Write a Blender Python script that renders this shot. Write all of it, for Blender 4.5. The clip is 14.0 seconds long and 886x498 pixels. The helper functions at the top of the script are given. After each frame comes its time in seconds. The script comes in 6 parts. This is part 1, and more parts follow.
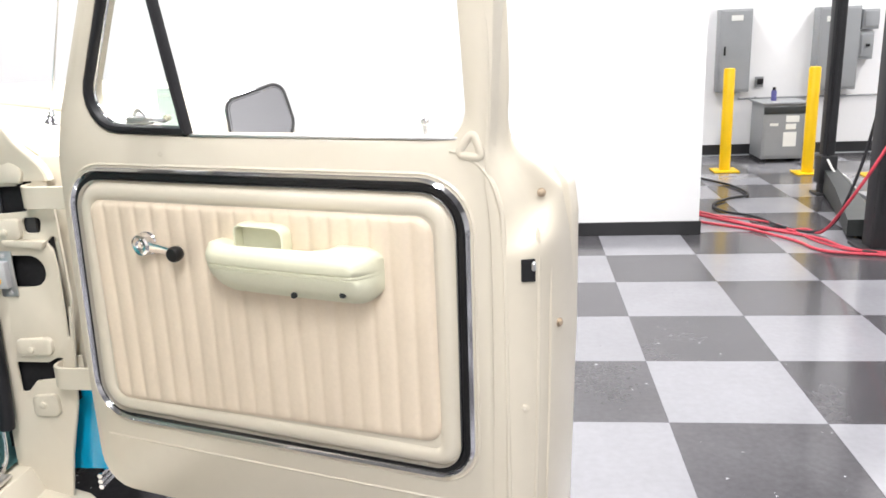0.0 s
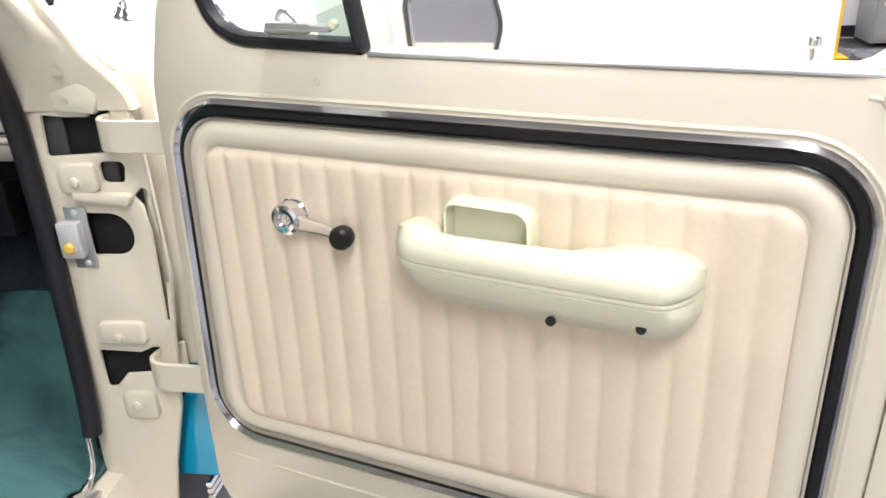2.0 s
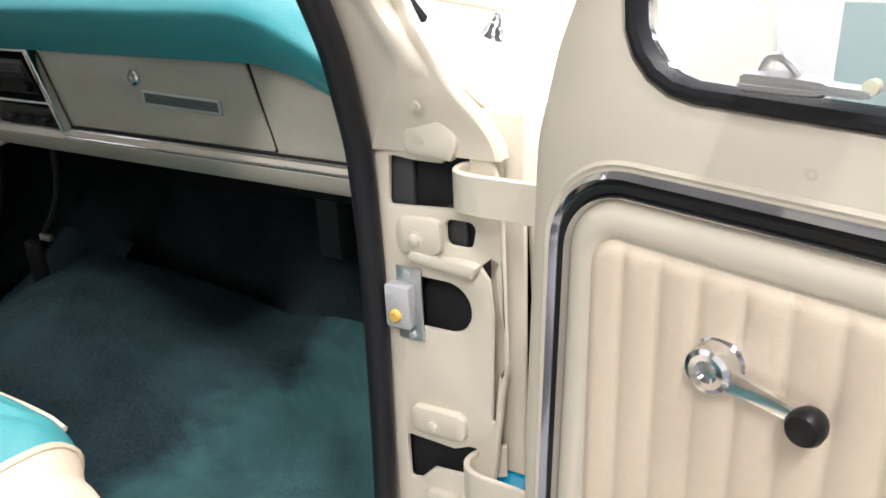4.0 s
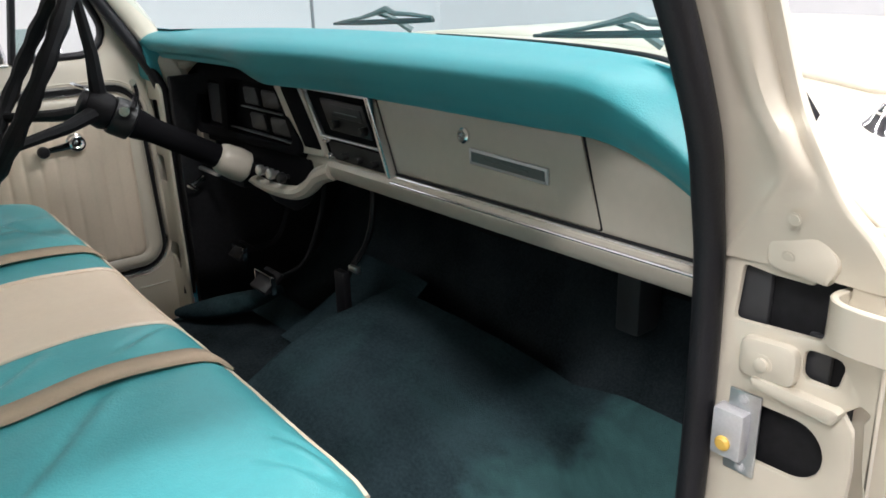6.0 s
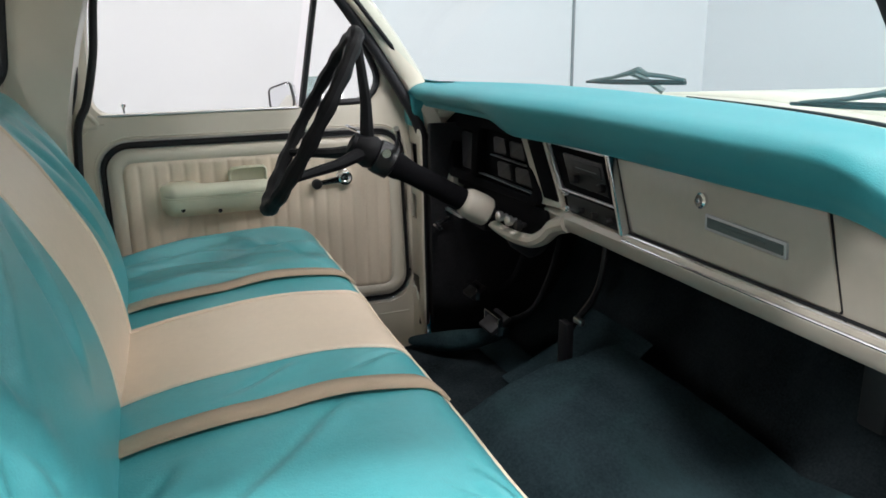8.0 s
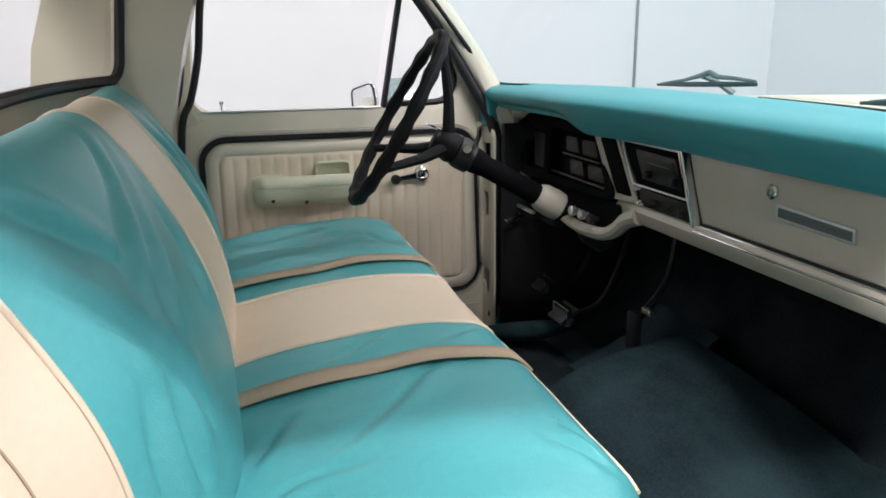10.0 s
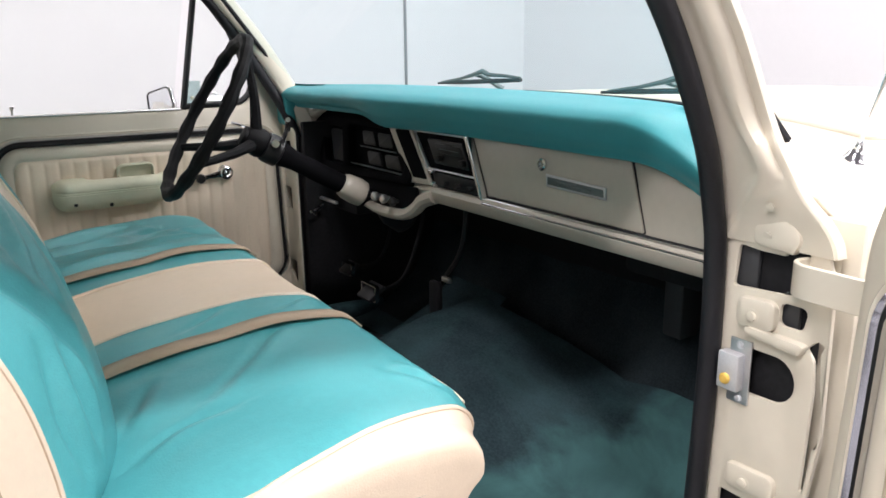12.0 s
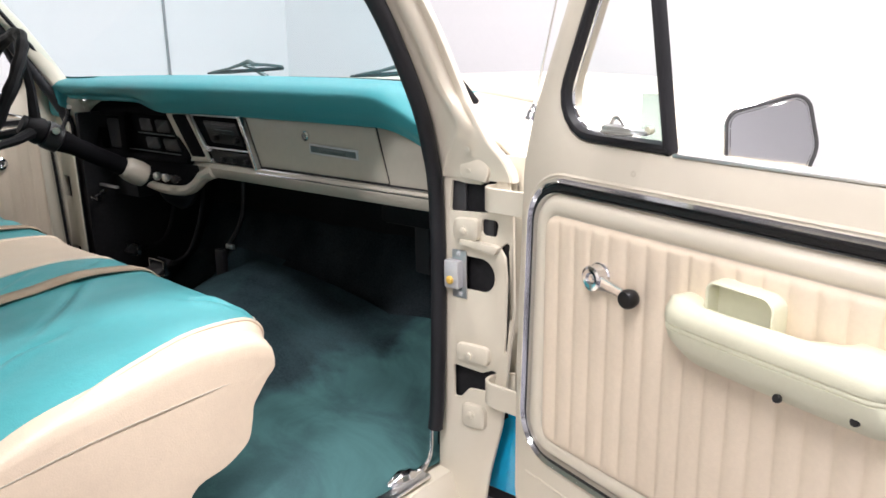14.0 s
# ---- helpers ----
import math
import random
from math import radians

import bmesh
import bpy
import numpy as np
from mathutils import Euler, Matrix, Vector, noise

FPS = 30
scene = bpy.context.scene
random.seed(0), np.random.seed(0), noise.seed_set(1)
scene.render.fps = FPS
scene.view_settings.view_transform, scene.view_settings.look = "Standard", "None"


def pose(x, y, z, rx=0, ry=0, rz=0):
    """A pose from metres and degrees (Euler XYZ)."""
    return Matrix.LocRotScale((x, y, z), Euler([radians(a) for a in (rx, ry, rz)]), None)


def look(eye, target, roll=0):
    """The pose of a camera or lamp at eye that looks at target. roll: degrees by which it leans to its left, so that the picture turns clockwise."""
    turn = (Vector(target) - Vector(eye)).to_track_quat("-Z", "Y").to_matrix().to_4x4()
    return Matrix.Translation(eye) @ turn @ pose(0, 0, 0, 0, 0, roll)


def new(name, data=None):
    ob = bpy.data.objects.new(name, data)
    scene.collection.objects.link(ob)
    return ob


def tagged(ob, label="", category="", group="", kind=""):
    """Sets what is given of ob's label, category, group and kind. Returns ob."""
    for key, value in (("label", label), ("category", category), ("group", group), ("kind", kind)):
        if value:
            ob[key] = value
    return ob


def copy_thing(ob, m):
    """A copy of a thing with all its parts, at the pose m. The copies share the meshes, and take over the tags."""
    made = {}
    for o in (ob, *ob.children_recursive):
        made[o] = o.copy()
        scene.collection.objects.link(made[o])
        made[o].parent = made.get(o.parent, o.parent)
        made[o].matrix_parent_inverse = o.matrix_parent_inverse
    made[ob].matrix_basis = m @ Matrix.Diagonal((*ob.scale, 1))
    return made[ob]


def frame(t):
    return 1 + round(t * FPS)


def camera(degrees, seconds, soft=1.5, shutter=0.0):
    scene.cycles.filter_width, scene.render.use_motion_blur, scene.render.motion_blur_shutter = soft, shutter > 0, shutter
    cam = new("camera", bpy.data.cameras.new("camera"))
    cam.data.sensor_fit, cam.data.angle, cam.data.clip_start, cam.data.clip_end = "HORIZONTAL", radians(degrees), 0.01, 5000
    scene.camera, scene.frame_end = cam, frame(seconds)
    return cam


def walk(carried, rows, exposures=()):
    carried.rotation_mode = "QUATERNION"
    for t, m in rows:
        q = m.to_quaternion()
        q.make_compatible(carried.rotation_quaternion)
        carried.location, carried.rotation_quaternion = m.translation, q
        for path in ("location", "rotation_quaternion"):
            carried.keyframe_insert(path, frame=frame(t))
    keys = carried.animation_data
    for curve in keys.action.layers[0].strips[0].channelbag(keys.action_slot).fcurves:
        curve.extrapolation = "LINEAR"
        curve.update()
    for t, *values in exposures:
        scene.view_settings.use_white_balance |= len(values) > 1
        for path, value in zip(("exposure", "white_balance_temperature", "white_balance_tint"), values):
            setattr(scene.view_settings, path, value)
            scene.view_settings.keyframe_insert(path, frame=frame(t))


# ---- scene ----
cam = camera(58.9, 14.0, soft=1.65)
PATH = [
    (0, (0.258, -0.284, 1.529), (0.053, 1.635, 1.003), -2.4),
    (0.5, (0.125, -0.127, 1.525), (0.069, 1.779, 0.923), -2.3),
    (1, (0.001, 0.008, 1.513), (0.033, 1.867, 0.776), -2.2),
    (1.5, (-0.096, 0.138, 1.507), (-0.178, 1.978, 0.728), -2.2),
    (2, (-0.168, 0.261, 1.527), (-0.45, 2.067, 0.715), -2.6),
    (2.5, (-0.234, 0.346, 1.531), (-0.701, 2.115, 0.722), -2.3),
    (3, (-0.292, 0.414, 1.534), (-0.906, 2.139, 0.73), -2.1),
    (3.5, (-0.361, 0.521, 1.521), (-1.136, 2.188, 0.733), -2.5),
    (4, (-0.42, 0.589, 1.513), (-1.385, 2.166, 0.75), -2.6),
    (6.5, (-0.572, 0.612, 1.582), (-2.133, 1.693, 0.954), -1.3),
    (7, (-0.55, 0.606, 1.59), (-2.206, 1.568, 1.011), -0.9),
    (7.5, (-0.533, 0.614, 1.587), (-2.276, 1.422, 1.032), -0.8),
    (8, (-0.514, 0.608, 1.584), (-2.314, 1.293, 1.045), -0.7),
    (8.5, (-0.499, 0.604, 1.58), (-2.345, 1.165, 1.051), -0.7),
    (8.7, (-0.495, 0.603, 1.579), (-2.350, 1.132, 1.052), -0.7),
    (10.8, (-0.345, 0.413, 1.555), (-2.168, 1.072, 1.072), 0.0),
    (11, (-0.331, 0.397, 1.553), (-2.125, 1.131, 1.059), 0.0),
    (11.5, (-0.287, 0.375, 1.552), (-2.003, 1.275, 1.057), -0.4),
    (12, (-0.232, 0.323, 1.549), (-1.849, 1.39, 1.053), -0.5),
    (12.5, (-0.167, 0.257, 1.549), (-1.68, 1.467, 1.052), -0.7),
    (13, (-0.095, 0.215, 1.522), (-1.508, 1.546, 1.042), -0.4),
    (13.5, (-0.007, 0.144, 1.52), (-1.308, 1.583, 1.036), -0.5),
    (14, (0.108, 0.068, 1.531), (-1.141, 1.545, 1.023), -0.9),
]
walk(cam, [(t, look(eye, target, roll)) for t, eye, target, roll in PATH],
     exposures=[(0, 0.02, 6500, 10), (1.0, 0.0, 6500, 10), (2.5, -0.06, 6500, 11), (4.0, -0.08, 6500, 12.5), (6.3, -0.18, 6450, 12.5), (8.7, -0.18, 6450, 12.5), (11.0, -0.12, 6480, 14.5), (13.0, -0.06, 6520, 16), (14.0, -0.05, 6520, 16)])

# ---- world and light ----
world = bpy.data.worlds.new("world")
world.use_nodes = True
world.node_tree.nodes["Background"].inputs[0].default_value = (0.9, 0.95, 1.0, 1)
world.node_tree.nodes["Background"].inputs[1].default_value = 0.3
scene.world = world
LAMP_POWER = 122.0
CEIL = 5.2
LAMPS = ((-5.3, -6.0, 1.1), (-5.3, -2.4, 0.75), (-5.3, 1.2, 0.20), (-5.3, 4.4, 0.20), (-2.4, 3.7, 0.85),
         (0.7, -6.0, 1.0), (0.7, -2.4, 2.3), (0.7, 1.2, 2.2), (0.7, 4.4, 1.7), (0.7, 8.2, 1.9),
         (5.8, 4.4, 1.7), (5.8, 8.2, 2.0))

# ---- materials ----
def mat(name, color, rough=0.5, metal=0.0, spec=0.5, var=0.06, scale=6.0, bump=0.0, bscale=200.0, coat=0.0, sheen=0.0, fine=None, random_amount=0.0, in_place=False, specks=None, rvar=0.07):
    m = bpy.data.materials.new(name)
    m.use_nodes = True
    nt = m.node_tree
    b = nt.nodes["Principled BSDF"]
    b.inputs["Metallic"].default_value = metal
    b.inputs["Specular IOR Level"].default_value = spec
    b.inputs["Coat Weight"].default_value = coat
    b.inputs["Coat Roughness"].default_value = 0.08
    b.inputs["Sheen Weight"].default_value = sheen
    tc = nt.nodes.new("ShaderNodeTexCoord")
    coords = tc.outputs["Object"]
    if in_place:
        coords = nt.nodes.new("ShaderNodeNewGeometry").outputs["Position"]
    n1 = nt.nodes.new("ShaderNodeTexNoise")
    n1.inputs["Scale"].default_value = scale
    n1.inputs["Detail"].default_value = 5
    n2 = nt.nodes.new("ShaderNodeTexNoise")
    n2.inputs["Scale"].default_value = fine or scale * 14
    n2.inputs["Detail"].default_value = 3
    nt.links.new(coords, n1.inputs["Vector"])
    nt.links.new(coords, n2.inputs["Vector"])
    add = nt.nodes.new("ShaderNodeMath")
    add.operation = "MULTIPLY_ADD"
    add.inputs[1].default_value = 0.6
    nt.links.new(n1.outputs["Fac"], add.inputs[0])
    mul = nt.nodes.new("ShaderNodeMath")
    mul.operation = "MULTIPLY"
    mul.inputs[1].default_value = 0.4
    nt.links.new(n2.outputs["Fac"], mul.inputs[0])
    nt.links.new(mul.outputs[0], add.inputs[2])
    ramp = nt.nodes.new("ShaderNodeValToRGB")
    e = ramp.color_ramp.elements
    e[0].position, e[1].position = 0.3, 0.7
    e[0].color = (*[max(0.0, c * (1 - var)) for c in color], 1)
    e[1].color = (*[min(1.0, c * (1 + var)) for c in color], 1)
    nt.links.new(add.outputs[0], ramp.inputs[0])
    out = ramp.outputs[0]
    if random_amount:
        oi = nt.nodes.new("ShaderNodeObjectInfo")
        hsv = nt.nodes.new("ShaderNodeHueSaturation")
        mr = nt.nodes.new("ShaderNodeMapRange")
        mr.inputs[3].default_value, mr.inputs[4].default_value = 1 - random_amount, 1 + random_amount
        nt.links.new(oi.outputs["Random"], mr.inputs[0])
        nt.links.new(mr.outputs[0], hsv.inputs["Value"])
        nt.links.new(out, hsv.inputs["Color"])
        out = hsv.outputs[0]
    if specks:
        # small worn chips of another tone, scattered in patches
        chip, size, density, tone = specks
        vo = nt.nodes.new("ShaderNodeTexVoronoi")
        vo.inputs["Scale"].default_value = chip
        wob = nt.nodes.new("ShaderNodeTexNoise")
        wob.inputs["Scale"].default_value = chip * 3
        mixv = nt.nodes.new("ShaderNodeVectorMath")
        mixv.operation = "MULTIPLY_ADD"
        mixv.inputs[1].default_value = (0.02, 0.02, 0.0)
        nt.links.new(coords, wob.inputs["Vector"])
        nt.links.new(wob.outputs["Color"], mixv.inputs[0])
        nt.links.new(coords, mixv.inputs[2])
        nt.links.new(mixv.outputs[0], vo.inputs["Vector"])
        sep = nt.nodes.new("ShaderNodeSeparateColor")
        nt.links.new(vo.outputs["Color"], sep.inputs[0])
        lim = nt.nodes.new("ShaderNodeMapRange")
        lim.inputs[1].default_value, lim.inputs[2].default_value = 1.0 - density, 1.0
        lim.inputs[3].default_value, lim.inputs[4].default_value = 0.0, size
        nt.links.new(sep.outputs[0], lim.inputs[0])
        less = nt.nodes.new("ShaderNodeMath")
        less.operation = "LESS_THAN"
        nt.links.new(vo.outputs["Distance"], less.inputs[0])
        nt.links.new(lim.outputs[0], less.inputs[1])
        mx = nt.nodes.new("ShaderNodeMix")
        mx.data_type = "RGBA"
        nt.links.new(less.outputs[0], mx.inputs["Factor"])
        nt.links.new(out, mx.inputs[6])
        mx.inputs[7].default_value = (*tone, 1)
        out = mx.outputs[2]
    nt.links.new(out, b.inputs["Base Color"])
    rr = nt.nodes.new("ShaderNodeMapRange")
    rr.inputs[3].default_value, rr.inputs[4].default_value = max(0.02, rough - rvar), min(1, rough + rvar)
    nt.links.new(n1.outputs["Fac"], rr.inputs[0])
    nt.links.new(rr.outputs[0], b.inputs["Roughness"])
    if bump:
        nb = nt.nodes.new("ShaderNodeTexNoise")
        nb.inputs["Scale"].default_value = bscale
        nb.inputs["Detail"].default_value = 3
        nt.links.new(coords, nb.inputs["Vector"])
        bp = nt.nodes.new("ShaderNodeBump")
        bp.inputs["Strength"].default_value = bump
        bp.inputs["Distance"].default_value = 0.004
        nt.links.new(nb.outputs["Fac"], bp.inputs["Height"])
        nt.links.new(bp.outputs[0], b.inputs["Normal"])
    return m


def glass(name, color, rough=0.0, gloss=0.12):
    """Thin pane: mostly clear, a little mirror by Fresnel."""
    m = bpy.data.materials.new(name)
    m.use_nodes = True
    nt = m.node_tree
    nt.nodes.clear()
    out = nt.nodes.new("ShaderNodeOutputMaterial")
    tr = nt.nodes.new("ShaderNodeBsdfTransparent")
    tr.inputs[0].default_value = (*color, 1)
    gl = nt.nodes.new("ShaderNodeBsdfGlossy")
    gl.inputs["Roughness"].default_value = rough
    lw = nt.nodes.new("ShaderNodeLayerWeight")
    lw.inputs[0].default_value = 0.5
    pw = nt.nodes.new("ShaderNodeMath")
    pw.operation, pw.inputs[1].default_value = "POWER", 4.0
    nt.links.new(lw.outputs["Facing"], pw.inputs[0])
    fr = nt.nodes.new("ShaderNodeMath")
    fr.operation, fr.inputs[1].default_value, fr.inputs[2].default_value = "MULTIPLY_ADD", 0.40, 0.014
    nt.links.new(pw.outputs[0], fr.inputs[0])
    mx = nt.nodes.new("ShaderNodeMixShader")
    nt.links.new(fr.outputs[0], mx.inputs[0])
    nt.links.new(tr.outputs[0], mx.inputs[1])
    nt.links.new(gl.outputs[0], mx.inputs[2])
    nt.links.new(mx.outputs[0], out.inputs[0])
    return m


def glow(name, color, strength):
    m = bpy.data.materials.new(name)
    m.use_nodes = True
    b = m.node_tree.nodes["Principled BSDF"]
    b.inputs["Base Color"].default_value = (0.8, 0.8, 0.8, 1)
    b.inputs["Emission Color"].default_value = (*color, 1)
    b.inputs["Emission Strength"].default_value = strength
    return m


CREAM = mat("cream_paint", (0.66, 0.605, 0.50), 0.30, rvar=0.015, var=0.02, scale=3, coat=0.35, bump=0.02, bscale=60)
# copy of the cream paint, darkened to stand for the shade in the cab
CREAM_SHADED = mat("shaded_cream_paint", (0.45, 0.41, 0.345), 0.36, var=0.05, scale=4, coat=0.2)
BEIGE = mat("beige_pleated_vinyl", (0.73, 0.622, 0.490), 0.55, var=0.05, scale=9, bump=0.12, bscale=420)
ARMREST = mat("pale_green_armrest_vinyl", (0.68, 0.675, 0.52), 0.5, var=0.04, scale=7, bump=0.12, bscale=380)
CREAM_VINYL = mat("cream_seat_vinyl", (0.68, 0.565, 0.44), 0.42, var=0.05, scale=5, bump=0.15, bscale=300)
TEAL_VINYL = mat("teal_seat_vinyl", (0.070, 0.335, 0.362), 0.36, var=0.09, scale=5, bump=0.18, bscale=300)
TEAL_PAD = mat("teal_padded_dash_vinyl", (0.036, 0.280, 0.314), 0.45, var=0.05, scale=8, bump=0.2, bscale=350)
TEAL_DARK = mat("grey_teal_metal", (0.09, 0.115, 0.115), 0.4, var=0.05)
BELT = mat("tan_seat_belt_webbing", (0.40, 0.31, 0.22), 0.7, var=0.08, scale=20, bump=0.4, bscale=500)
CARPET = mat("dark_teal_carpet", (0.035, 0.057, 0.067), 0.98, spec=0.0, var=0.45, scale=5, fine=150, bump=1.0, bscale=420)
# near-black copy of the carpet for places that lie in shade
SHADED_CARPET = mat("near_black_shaded_carpet", (0.030, 0.040, 0.046), 0.98, spec=0.0, var=0.6, scale=6, fine=170, bump=1.0, bscale=420)
WHEEL_BLACK = mat("black_wheel_cover", (0.006, 0.006, 0.007), 0.55, spec=0.14, var=0.2, scale=30, bump=0.2, bscale=300)
ZINC = mat("dull_zinc_plate", (0.62, 0.62, 0.64), 0.42, metal=0.35, var=0.1, scale=20)
SMOKE = mat("smoky_gauge", (0.022, 0.023, 0.025), 0.4, spec=0.2, var=0.3, scale=30)
DUCT_GREY = mat("dark_grey_duct_plastic", (0.045, 0.046, 0.05), 0.55, var=0.1)


def nap_and_door_light(m, tone):
    """Brushed strokes and patches of paler, greener pile, plus door light painted into the colour of the passenger's
    footwell.
    """
    nt = m.node_tree
    socket = nt.nodes["Principled BSDF"].inputs["Base Color"]
    base = socket.links[0].from_socket
    tc = nt.nodes.new("ShaderNodeTexCoord")

    def patch(scale, stretch, turn, low, high, detail):
        mp = nt.nodes.new("ShaderNodeMapping")
        mp.inputs["Scale"].default_value = stretch
        mp.inputs["Rotation"].default_value = (0, 0, turn)
        nz = nt.nodes.new("ShaderNodeTexNoise")
        nz.inputs["Scale"].default_value = scale
        nz.inputs["Detail"].default_value = detail
        nz.inputs["Roughness"].default_value = 0.6
        nz.inputs["Distortion"].default_value = 0.7
        mr = nt.nodes.new("ShaderNodeMapRange")
        mr.interpolation_type = "SMOOTHSTEP"
        mr.inputs[1].default_value, mr.inputs[2].default_value = low, high
        nt.links.new(tc.outputs["Object"], mp.inputs["Vector"])
        nt.links.new(mp.outputs[0], nz.inputs["Vector"])
        nt.links.new(nz.outputs["Fac"], mr.inputs[0])
        return mr.outputs[0]

    def math_node(op, a, b):
        n = nt.nodes.new("ShaderNodeMath")
        n.operation = op
        n.use_clamp = True
        for k, v in enumerate((a, b)):
            if isinstance(v, float):
                n.inputs[k].default_value = v
            else:
                nt.links.new(v, n.inputs[k])
        return n.outputs[0]

    # light from the open door painted over the passenger's side, with a wavering edge
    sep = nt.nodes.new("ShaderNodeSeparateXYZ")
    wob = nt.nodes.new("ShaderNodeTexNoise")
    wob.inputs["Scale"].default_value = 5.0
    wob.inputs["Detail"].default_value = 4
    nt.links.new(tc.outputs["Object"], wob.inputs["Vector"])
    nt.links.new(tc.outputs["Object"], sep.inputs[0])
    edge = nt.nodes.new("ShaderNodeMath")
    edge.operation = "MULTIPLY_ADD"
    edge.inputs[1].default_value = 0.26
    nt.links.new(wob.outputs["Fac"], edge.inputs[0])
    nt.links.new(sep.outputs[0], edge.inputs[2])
    lit_lane = nt.nodes.new("ShaderNodeMapRange")
    lit_lane.interpolation_type = "SMOOTHSTEP"
    lit_lane.inputs[1].default_value, lit_lane.inputs[2].default_value = 0.55, 0.63
    nt.links.new(edge.outputs[0], lit_lane.inputs[0])
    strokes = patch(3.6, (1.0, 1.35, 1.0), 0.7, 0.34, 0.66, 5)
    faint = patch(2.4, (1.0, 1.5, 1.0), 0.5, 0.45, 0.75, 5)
    fac = math_node("ADD", math_node("MULTIPLY", lit_lane.outputs[0], math_node("ADD", math_node("MULTIPLY", strokes, 0.50), 0.46)), math_node("MULTIPLY", faint, 0.22))
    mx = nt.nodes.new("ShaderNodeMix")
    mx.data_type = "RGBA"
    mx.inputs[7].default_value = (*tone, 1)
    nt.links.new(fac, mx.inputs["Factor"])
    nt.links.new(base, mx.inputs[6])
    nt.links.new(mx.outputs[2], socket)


# the pale tone also paints in the light that falls through the doorway
nap_and_door_light(CARPET, (0.086, 0.205, 0.208))
BLACK_RUBBER = mat("black_rubber", (0.012, 0.012, 0.015), 0.5, spec=0.35, var=0.2, scale=12, bump=0.15, bscale=250)
BLACK_PLASTIC = mat("black_plastic", (0.010, 0.010, 0.011), 0.38, spec=0.3, var=0.2, scale=10)
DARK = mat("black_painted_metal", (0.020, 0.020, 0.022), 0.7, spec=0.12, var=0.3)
GAUGE_BLACK = mat("matte_black_bezel", (0.006, 0.006, 0.007), 0.7, spec=0.02, var=0.2, scale=10)
LIFT_BLACK = mat("black_powder_coat", (0.014, 0.014, 0.016), 0.45, var=0.25, scale=8)
ARM_GREY = mat("dark_grey_paint", (0.030, 0.034, 0.034), 0.5, var=0.2, scale=8)
CHROME = mat("chrome", (0.78, 0.78, 0.80), 0.13, metal=1.0, var=0.04)
CHROME_DULL = mat("brushed_bright_trim", (0.84, 0.84, 0.85), 0.30, metal=1.0, var=0.05)
ALU = mat("zinc_bracket", (0.55, 0.56, 0.58), 0.35, metal=0.8, var=0.08, scale=20)
BRASS = mat("yellow_plunger", (0.75, 0.48, 0.10), 0.4, var=0.05)
BLUE = mat("bright_blue_paint", (0.0, 0.36, 0.62), 0.2, var=0.03, coat=0.6)
MIRROR = mat("mirror_glass", (0.9, 0.9, 0.92), 0.02, metal=1.0, var=0.01)
GLASS_CLEAR = glass("clear_glass", (0.97, 0.985, 0.98))
TAB_PLASTIC = glass("clear_tab_plastic", (0.70, 0.78, 0.78), 0.15)
GLASS_TINT = glass("tinted_windshield_glass", (0.84, 0.95, 0.965))
WHITE_WALL = mat("white_painted_wall", (0.79, 0.79, 0.80), 0.6, var=0.015, scale=1.5, bump=0.03, bscale=90)
BASE_BLACK = mat("black_vinyl_baseboard", (0.02, 0.02, 0.022), 0.4, var=0.2)
CEIL_MAT = mat("grey_steel_ceiling", (0.28, 0.28, 0.29), 0.7, var=0.08)
TILE_LIGHT = mat("light_grey_vinyl_tile", (0.225, 0.225, 0.245), 0.20, var=0.10, scale=2.2, random_amount=0.06, coat=0.25, in_place=True, bump=0.02, bscale=25, specks=(28, 0.10, 0.06, (0.10, 0.10, 0.11)))
TILE_DARK = mat("dark_grey_vinyl_tile", (0.060, 0.058, 0.064), 0.22, var=0.28, scale=2.6, random_amount=0.12, coat=0.25, in_place=True, bump=0.02, bscale=25, specks=(30, 0.17, 0.26, (0.42, 0.42, 0.44)))
YELLOW = mat("yellow_safety_paint", (0.80, 0.50, 0.0), 0.4, var=0.04)
GREY_STEEL = mat("grey_electrical_enclosure", (0.27, 0.28, 0.29), 0.45, var=0.05)
WHITE_LABEL = mat("white_label", (0.75, 0.75, 0.72), 0.5, var=0.03)
RED_HOSE = mat("red_rubber_hose", (0.42, 0.032, 0.055), 0.5, var=0.1)
LAMP_GLOW = glow("lamp_tube", (1.0, 0.98, 0.97), 7.0)

# ---- mesh helpers ----
def finish(bm, name, material, parent=None, smooth=35, label=""):
    me = bpy.data.meshes.new(name)
    bmesh.ops.remove_doubles(bm, verts=bm.verts, dist=1e-5)
    bmesh.ops.recalc_face_normals(bm, faces=bm.faces)
    bm.to_mesh(me)
    bm.free()
    mats = material if isinstance(material, (list, tuple)) else [material]
    for m in mats:
        me.materials.append(m)
    if smooth:
        me.shade_smooth()
        me.set_sharp_from_angle(angle=radians(smooth))
    ob = new(name, me)
    if parent is not None:
        ob.parent = parent
    if label:
        ob["label"] = label
    return ob


def part(name, bm, material, parent, label="", smooth=35):
    return finish(bm, name, material, parent, smooth, label)


def thing(name, label, category, at=(0, 0, 0), group="", kind=""):
    ob = new(name)
    ob.location = at
    ob.empty_display_size = 0.1
    return tagged(ob, label, category, group, kind)


